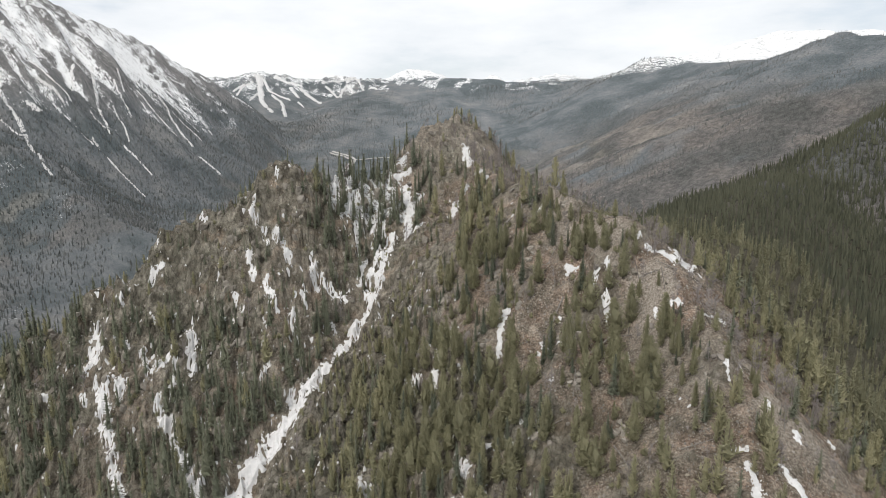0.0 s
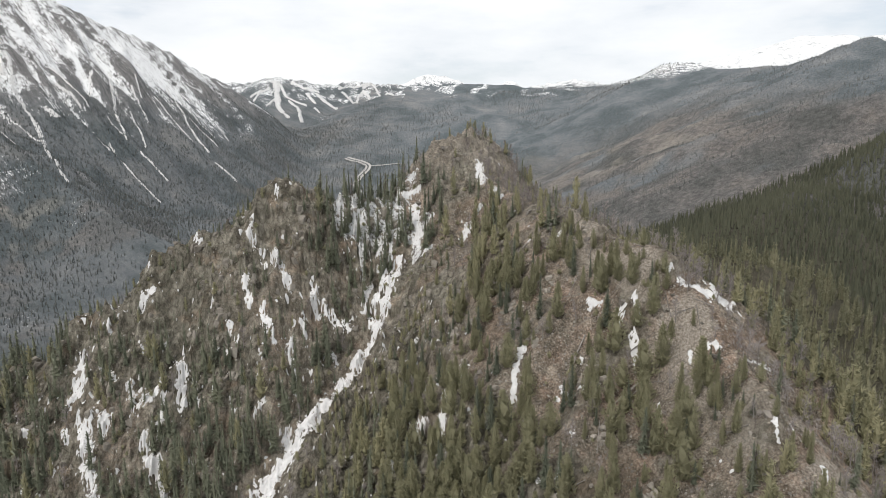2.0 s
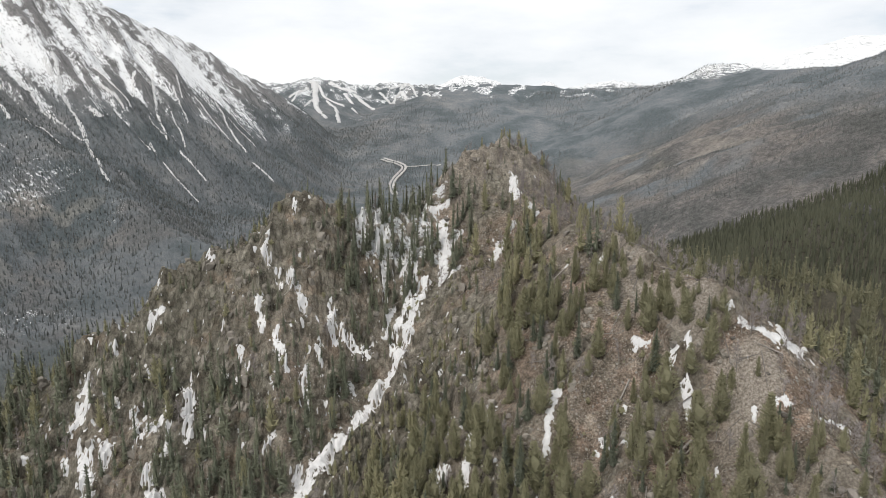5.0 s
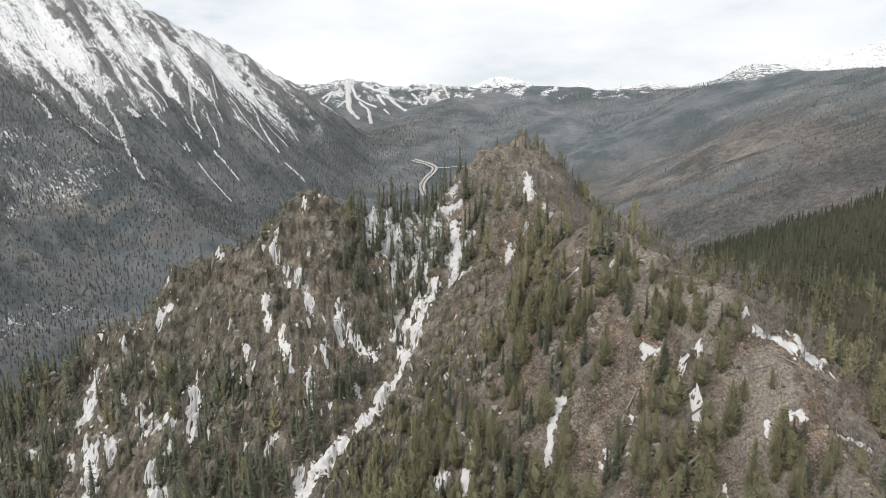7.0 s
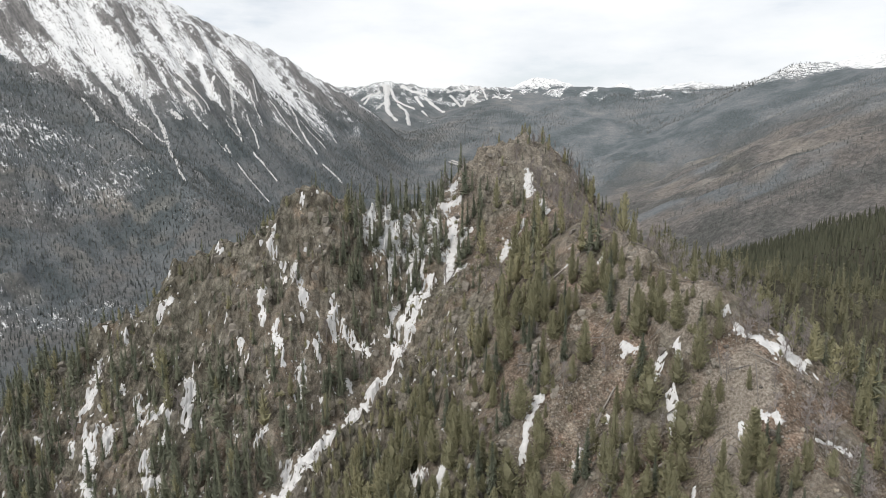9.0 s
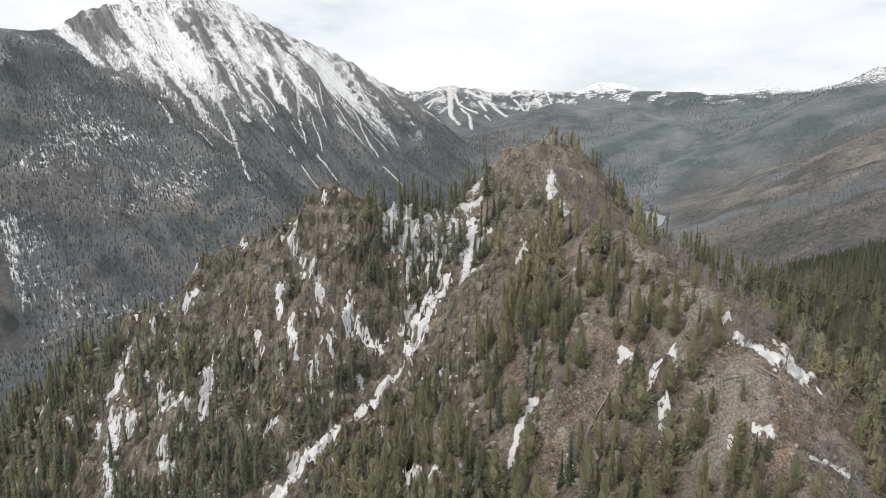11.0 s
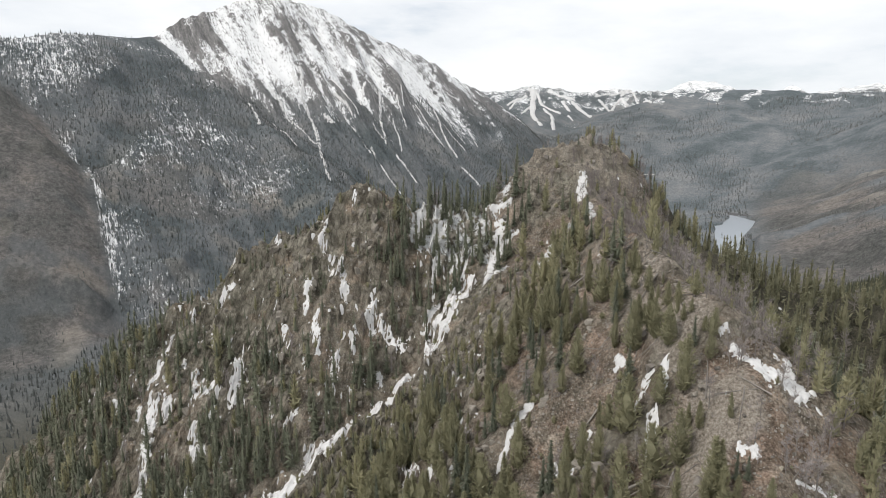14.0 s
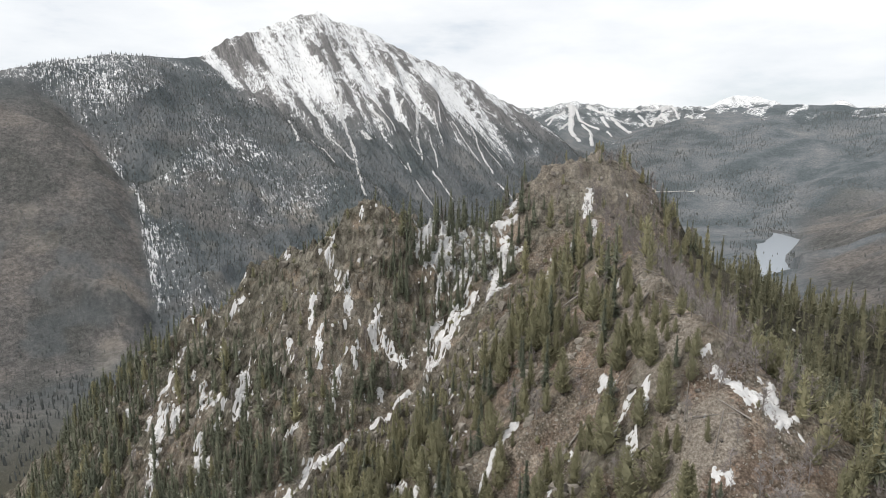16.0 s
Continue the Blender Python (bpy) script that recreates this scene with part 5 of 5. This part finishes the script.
ski_run(22, 14, (-1162, 4285), (-1092, 4130), (-942, 4028))
ski_run(18, 18, (-1218, 4225), (-1298, 4072))
ski_run(15, 14, (-1259, 4177), (-1261, 4021))
ski_run(21, 23, (-1057, 4064), (-978, 3971), (-916, 3792))
ski_run(14, 10, (-1144, 4052), (-1164, 3950))
ski_run(26, 22, (-1120, 4400), (-1028, 4345), (-933, 4334))
ski_run(29, 21, (-988, 4264), (-913, 4130))
ski_run(29, 24, (-923, 4280), (-816, 4146), (-763, 4077))
ski_run(18, 13, (-792, 4430), (-712, 4305), (-641, 4120))
ski_run(18, 19, (-822, 4466), (-709, 4547), (-628, 4709))
ski_run(26, 18, (-638, 4677), (-662, 4490), (-674, 4284))
ski_run(29, 21, (-655, 4492), (-599, 4352))
ski_run(15, 13, (-623, 4672), (-405, 3991))
ski_run(14, 13, (-890, 4028), (-851, 3984))


def pond():
    y = np.linspace(1490, 2440, 60)
    west, east = banks(y)
    v = np.vstack([np.stack([west - 6, y, np.full(60, POND_LEVEL)], 1), np.stack([east + 6, y, np.full(60, POND_LEVEL)], 1)])
    i = np.arange(59)
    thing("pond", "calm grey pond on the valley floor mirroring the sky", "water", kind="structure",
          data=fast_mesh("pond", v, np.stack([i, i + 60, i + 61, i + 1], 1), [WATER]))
    # the low embankment at its far end
    a, b = np.array((172, 2318)), np.array((52, 2452))
    w = (b - a) / np.hypot(*(b - a))
    n = np.array((-w[1], w[0]))
    v = []
    for k in range(13):
        p = a + (b - a) * k / 12
        for off, z in ((-22, -6), (-5, 7), (5, 7), (22, -6)):
            v.append((*(p + n * off), POND_LEVEL + z))
    f = [(4 * k + j, 4 * k + j + 1, 4 * k + j + 5, 4 * k + j + 4) for k in range(12) for j in range(3)]
    thing("dam", "low dark earth dam closing the end of the pond", "dam", data=fast_mesh("dam", np.array(v), np.array(f), [RIPRAP]))


def road():
    line = [(-545, 3086), (-540, 3081), (-466, 3019), (-410, 2963), (-419, 2917), (-445, 2836), (-448, 2779), (-430, 2700), (-400, 2600)]
    for name, shift in (("carriageway", -8), ("carriageway", 8)):
        p = np.array(line, float)
        d = np.gradient(p, axis=0)
        d /= np.hypot(d[:, 0], d[:, 1])[:, None]
        q = p + np.stack([-d[:, 1], d[:, 0]], 1) * shift
        thing("road", "pale grey highway carriageway winding along the valley", "road", "valley highway", kind="structure",
              data=strip("road", q, 11, 6.0, 4.5, ASPHALT))
    thing("road", "pale side road branching off the highway", "road", kind="structure",
          data=strip("road", [(-410, 2963), (-354, 2966), (-304, 2981), (-250, 2990)], 9, 6.0, 3.5, ASPHALT))


def snow_flecks():
    """Little rests of snow on ledges and under trees."""
    rng = np.random.default_rng(55)

    def where(x, y, h):
        wall = smooth(0, -14, x + 0.35 * (y - 270)) * smooth(-60, -20, h)
        return 0.55 * wall * (0.3 + smooth(-0.1, 0.3, fbm(x / 11, y / 11, 251, 3))) + 0.016
    x, y, h = scatter(rng, (-210, 120, 100, 330), 2.6, where)
    vs, fs, n = [], [], 0
    for px, py in zip(x, y):
        r = 0.16 + 0.85 * rng.random() ** 2.6
        k = 9
        t = np.arange(k) * 2 * math.pi / k
        rr = r * rng.uniform(0.5, 1.3, k)
        qx = np.concatenate([[px], px + 0.5 * rr * np.cos(t), px + rr * np.cos(t)])
        qy = np.concatenate([[py], py + 0.5 * rr * np.sin(t), py + rr * np.sin(t)])
        qz = height(qx, qy) + np.concatenate([[0.35], np.full(k, 0.28), np.full(k, -0.12)])
        vs.append(np.stack([qx, qy, qz], 1))
        i, j = np.arange(k), (np.arange(k) + 1) % k
        fs.append(np.vstack([np.stack([0 * i, i + 1, j + 1], 1), np.stack([i + 1, i + 1 + k, j + 1 + k], 1), np.stack([i + 1, j + 1 + k, j + 1], 1)]) + n)
        n += 2 * k + 1
    thing("snow_flecks", "small scattered rests of old snow on the ledges", "snow", kind="stuff", data=fast_mesh("snow_flecks", np.vstack(vs), np.vstack(fs), [SNOW], True))


snow_flecks()
near_trees()
far_trees()
pond()
road()


# ---------------------------------------------------------------- stones, logs, dead trees and scrub
def stone(rng, cuts=1):
    """A broken, angular rock about one metre across."""
    bm = bmesh.new()
    for k in range(9 + 5 * cuts):
        p = Vector((rng.uniform(-1, 1), rng.uniform(-1, 1), rng.uniform(-1, 1)))
        p = p / max(abs(p.x), abs(p.y), abs(p.z)) * rng.uniform(0.36, 0.52)      # on a rough block
        bm.verts.new((p.x * 1.1, p.y * 0.9, p.z * 0.8))
    hull = bmesh.ops.convex_hull(bm, input=bm.verts)
    bmesh.ops.delete(bm, geom=list({v for v in hull["geom_interior"] + hull["geom_unused"] if isinstance(v, bmesh.types.BMVert)}), context="VERTS")
    bmesh.ops.recalc_face_normals(bm, faces=bm.faces)
    bm.verts.index_update()
    V = np.array([v.co[:] for v in bm.verts])
    T = np.array([[q.index for q in f.verts] for f in bm.faces])
    bm.free()
    return V, T


def stones():
    rng = np.random.default_rng(61)
    big = [fast_mesh("boulder", *stone(rng, 2), [BOULDER]) for k in range(6)]

    def crest(x, y, h):
        e = (x - 60) * 0.92 + (y - 225) * 0.38
        spine = smooth(-24, -6, e) * smooth(12, 2, e) * smooth(270, 240, y)
        top = smooth(30, 12, np.hypot(x - 8, y - 306))
        wall = smooth(2, -14, x + 0.35 * (y - 270)) * smooth(-30, 10, h)
        return spine * 0.55 + 0.5 * top + 0.06 * smooth(-70, -50, e) * (1 - wall)
    x, y, h = scatter(rng, (-180, 120, 110, 340), 6.5, crest)
    pick = rng.permutation(len(x))[:240]
    for i in pick:
        s = 0.7 + 2.3 * rng.random() ** 2.2
        thing("boulder", "weathered grey-brown boulder resting on the scree", "boulder", "boulders on the ridge", data=big[rng.integers(0, 6)],
              m=pose(x[i], y[i], h[i] + 0.10 * s, rng.uniform(-25, 25), rng.uniform(-25, 25), rng.uniform(0, 360)) @ Matrix.Diagonal((s, s * rng.uniform(0.7, 1.1), s, 1)))

    def scree(x, y, h):
        e = (x - 60) * 0.92 + (y - 225) * 0.38
        spine = smooth(-40, -10, e) * smooth(14, 4, e)
        top = smooth(32, 14, np.hypot(x - 8, y - 306))
        patchy = smooth(-0.1, 0.3, fbm(x / 12, y / 12, 211, 3))
        wall = smooth(4, -8, x + 0.35 * (y - 270))
        return np.clip(0.55 * spine * (0.2 + patchy) + 0.3 * top + 0.28 * patchy * (1 - 0.9 * wall), 0, 0.9)
    x, y, h = scatter(rng, (-170, 115, 115, 335), 1.75, scree)
    small = [stone(rng, 1) for k in range(6)]
    size = 0.18 + 0.85 * rng.random(len(x)) ** 3.5
    v, f, t = spread(small, x, y, h + 0.08 * size, size, rng.uniform(0.8, 1.3, len(x)), rng)
    thing("scree", "loose broken stones strewn over the ridge and slopes", "stones", kind="stuff", data=fast_mesh("scree", v, f, [SCREE], tint=t))


def fallen_log(rng):
    """A fallen trunk one metre long with broken branch stubs."""
    bits = [rod((-0.5, 0, 0), (0.5, 0, 0.01), 0.022, 0.009, 7)]
    stubs = []
    for k in range(9):
        a = rng.uniform(-0.3, 0.5)
        t = rng.uniform(-0.4, 3.5)
        L = rng.uniform(0.03, 0.12)
        stubs.append(rod((a, 0, 0.005), (a + 0.5 * L, math.cos(t) * L, abs(math.sin(t)) * L), 0.006, 0.002, 4))
    return bits[0], joined(stubs)


def logs():
    rng = np.random.default_rng(71)
    models = []
    for k in range(4):
        a, b = fallen_log(rng)
        models.append((fast_mesh("trunk", *a, [GREY_WOOD], True), fast_mesh("stub_spray", *b, [GREY_WOOD])))

    def where(x, y, h):
        e = (x - 60) * 0.92 + (y - 225) * 0.38
        return 0.5 * smooth(-70, -30, e) * smooth(12, 2, e) + 0.10
    x, y, h = scatter(rng, (-20, 128, 105, 275), 6.6, where)
    for i in range(len(x)):
        L = rng.uniform(4.0, 10.5)
        t = rng.uniform(0, 2 * math.pi)
        c, s = math.cos(t) * L / 2, math.sin(t) * L / 2
        ends = heights([x[i] - c, x[i] + c], [y[i] - s, y[i] + s])
        rise = math.degrees(math.atan2(ends[1] - ends[0], L))
        mid = max((ends[0] + ends[1]) / 2, h[i])
        log = thing("fallen_log", "weathered grey log lying across the stony slope", "log", "fallen logs", m=pose(x[i], y[i], mid + 0.12, 0, -rise, math.degrees(t)) @ Matrix.Diagonal((L, L * 0.8, L * 0.8, 1)))
        a, b = models[i % 4]
        part("trunk", a, log)
        tagged(part("stub_spray", b, log), kind="stuff")


def dead_trees():
    rng = np.random.default_rng(81)

    def where(x, y, h):
        e = (x - 60) * 0.92 + (y - 225) * 0.38
        lee = smooth(-1, 4, e) * smooth(32, 18, e) * smooth(122, 140, y)
        back = smooth(-16, -6, e) * smooth(32, 20, e) * smooth(215, 232, y) * smooth(312, 296, y)
        return np.maximum(0.85 * lee, 0.90 * back) + 0.07 * smooth(-80, -40, e) + 0.05
    x, y, h = scatter(rng, (-180, 118, 150, 345), 4.4, where)
    e = (x - 60) * 0.92 + (y - 225) * 0.38
    size = rng.uniform(3.5, 9.5, len(x))
    girth = rng.uniform(0.8, 1.25, len(x))
    models = [(fast_mesh("trunk", *a, [GREY_WOOD], True), fast_mesh("branch_spray", *b, [BARE_TWIGS])) for a, b in SNAGS]
    single = (e < 14) & (x > -10) & (y < 275)
    single &= np.cumsum(single) <= 150
    for i in np.nonzero(single)[0]:
        tree = thing("bare_tree", "leafless grey tree standing among the rocks", "tree", "bare trees on the ridge",
                     m=pose(x[i], y[i], h[i] - 0.1, rng.normal(0, 4), rng.normal(0, 4), rng.uniform(0, 360)) @ Matrix.Diagonal((size[i] * girth[i], size[i] * girth[i], size[i], 1)))
        a, b = models[i % 4]
        part("trunk", a, tree)
        tagged(part("branch_spray", b, tree), kind="stuff")
    rest = ~single
    both = [joined([a, b]) for a, b in SNAGS]
    v, f, t = spread(both, x[rest], y[rest], h[rest] - 0.1, size[rest], girth[rest], rng)
    thing("bare_woods", "thicket of leafless grey trees behind the ridge", "trees", kind="stuff", data=fast_mesh("bare_woods", v, f, [BARE_TWIGS]))


def scrub():
    rng = np.random.default_rng(91)
    kinds = []
    for k in range(4):
        bits = []
        for j in range(14):
            t, L = rng.uniform(0, 6.28), rng.uniform(0.5, 1.0)
            out = rng.uniform(0.15, 0.75)
            p = np.array((rng.normal(0, 0.12), rng.normal(0, 0.12), -0.05))
            q = p + np.array((math.cos(t) * out, math.sin(t) * out, L))
            bits.append(rod(p, q, 0.022, 0.006, 3))
        kinds.append(joined(bits))

    def where(x, y, h):
        e = (x - 60) * 0.92 + (y - 225) * 0.38
        return np.clip((0.55 * smooth(-85, -55, e) * smooth(26, 10, e) + 0.22) * (0.25 + smooth(-0.2, 0.3, fbm(x / 9, y / 9, 221, 3))), 0, 0.9)
    x, y, h = scatter(rng, (-175, 115, 120, 335), 4.6, where)
    size = rng.uniform(0.5, 1.7, len(x))
    v, f, t = spread(kinds, x, y, h, size, rng.uniform(0.8, 1.4, len(x)), rng)
    thing("scrub", "low leafless brown scrub between the stones", "shrubs", kind="stuff", data=fast_mesh("scrub", v, f, [BARE_TWIGS], tint=t))


def bushes():
    """Low dwarf pines between the stones."""
    rng = np.random.default_rng(95)

    def where(x, y, h):
        e = (x - 60) * 0.92 + (y - 225) * 0.38
        slope = smooth(-75, -50, e) * smooth(14, 4, e) * smooth(110, 125, y) * smooth(300, 280, y)
        wall = smooth(0, -14, x + 0.35 * (y - 270)) * smooth(-40, -10, h)
        return (0.45 * slope + 0.42 * wall) * smooth(-0.25, 0.3, fbm(x / 12, y / 12, 253, 3))
    x, y, h = scatter(rng, (-190, 110, 115, 300), 3.9, where)
    size = 0.5 + 1.7 * rng.random(len(x)) ** 1.6
    v, f, t = spread([c for trunk, c in BUSHES], x, y, h - 0.05, size, rng.uniform(0.8, 1.3, len(x)), rng)
    thing("dwarf_pines", "low olive dwarf pines growing between the stones", "shrubs", kind="stuff", data=fast_mesh("dwarf_pines", v, f, [PINE], tint=0.6 * t))


def crags():
    """Broken blocks that stand out of the cliffs and outcrops."""
    rng = np.random.default_rng(101)
    kinds = [stone(rng, 2) for k in range(8)]

    def where(x, y, h):
        wall = smooth(0, -14, x + 0.35 * (y - 270)) * smooth(-50, -10, h)
        top = smooth(30, 16, np.hypot(x - 10, y - 312))
        open_slope = smooth(0.16, 0.42, fbm(x / 15, y / 15, 37, 3)) * smooth(10, -4, (x - 60) * 0.92 + (y - 225) * 0.38)
        return np.clip((0.05 + 0.75 * smooth(0.05, 0.4, fbm(x / 13, y / 20, 231, 3))) * np.maximum(wall, top) + 0.55 * top + 0.30 * open_slope, 0, 1)
    x, y, h = scatter(rng, (-215, 115, 100, 345), 1.9, where)
    gully = (np.abs(gully_side(x, y)) * 0.8 < 7) & (y < 270)
    size = np.where(gully, 0.3, 0.5 + 1.7 * rng.random(len(x)) ** 2.0)
    size = np.where(x + 0.35 * (y - 270) > 0, 0.6 * size, size)
    v, f, t = spread(kinds, x, y, h + 0.02 * size, size * rng.uniform(1.1, 2.9, len(x)), rng.uniform(0.32, 0.75, len(x)), rng)
    thing("crag_rocks", "jagged grey-brown rock blocks standing out of the cliffs", "rocks", kind="stuff", data=fast_mesh("crag_rocks", v, f, [CRAG], tint=0.15 + 0.45 * t))


def outcrops():
    """Grey slabs of bedrock that stand out of the stony slope."""
    rng = np.random.default_rng(111)
    spots = [(35.3, 190.8, 2.6), (51.8, 171.4, 3.4), (29.1, 208.1, 2.6), (51.5, 167.0, 2.4), (51.0, 150.8, 2.2), (62.1, 138.0, 2.6), (34.0, 195.6, 2.2), (75.4, 179.7, 1.8),
             (71.2, 181.4, 1.6), (21.7, 180.6, 2.8), (-0.1, 195.1, 3.0), (-7.4, 174.9, 3.2), (44.0, 208.0, 2.4), (57.0, 222.0, 2.2), (10.0, 214.0, 2.8), (80.0, 150.0, 2.0)]
    blocks = []
    for k in range(8):
        v, f = stone(rng, 2)
        blocks.append(fast_mesh("block", v * np.array((1.1, 0.75, 1.2)), f, [CRAG], tint=np.full(len(v), 0.35 + 0.05 * k)))
    for px, py, r in spots:
        base = heights(px, py)[0]
        rock = thing("rock_outcrop", "grey broken rock outcrop standing out of the stony slope", "rock", "outcrops on the slope", m=pose(px, py, base))
        for k in range(7):
            size = r * rng.uniform(0.45, 1.0)
            dx, dy = rng.normal(0, 0.5 * r), rng.normal(0, 0.6 * r)
            part("block", blocks[rng.integers(0, 8)], rock, m=pose(dx, dy, heights(px + dx, py + dy)[0] - base + 0.05 * size, rng.uniform(-15, 15), rng.uniform(-15, 15), rng.uniform(0, 360)) @ Matrix.Diagonal((size, size, size, 1)))


def great_logs():
    """Long bleached trunks that lie down the slope."""
    rng = np.random.default_rng(121)
    lies = [(49.7, 183.9, 46.7, 179.0), (62.3, 166.8, 58.3, 160.4), (64.9, 168.4, 56.0, 159.5), (52.3, 186.3, 47.5, 181.2), (37.8, 231.0, 31.0, 226.5), (12.2, 141.3, 16.4, 135.7),
            (88.4, 175.7, 81.5, 177.5), (60.5, 214.0, 56.6, 208.7), (66.5, 168.0, 60.5, 164.0)]
    for ax, ay, bx, by in lies:
        (za, zb) = heights([ax, bx], [ay, by])
        L = math.dist((ax, ay, za), (bx, by, zb))
        a, b = fallen_log(rng)
        rise = math.degrees(math.atan2(zb - za, math.hypot(bx - ax, by - ay)))
        mid = max((za + zb) / 2, heights((ax + bx) / 2, (ay + by) / 2)[0])
        log = thing("fallen_log", "long bleached grey trunk lying down the stony slope", "log", "fallen logs",
                    m=pose((ax + bx) / 2, (ay + by) / 2, mid + 0.2, 0, -rise, math.degrees(math.atan2(by - ay, bx - ax))) @ Matrix.Diagonal((L, L * 1.3, L * 1.3, 1)))
        part("trunk", fast_mesh("trunk", *a, [GREY_WOOD], True), log)
        tagged(part("stub_spray", fast_mesh("stub_spray", *b, [GREY_WOOD]), log), kind="stuff")


crags()
outcrops()
great_logs()
stones()
logs()
dead_trees()
scrub()
bushes()
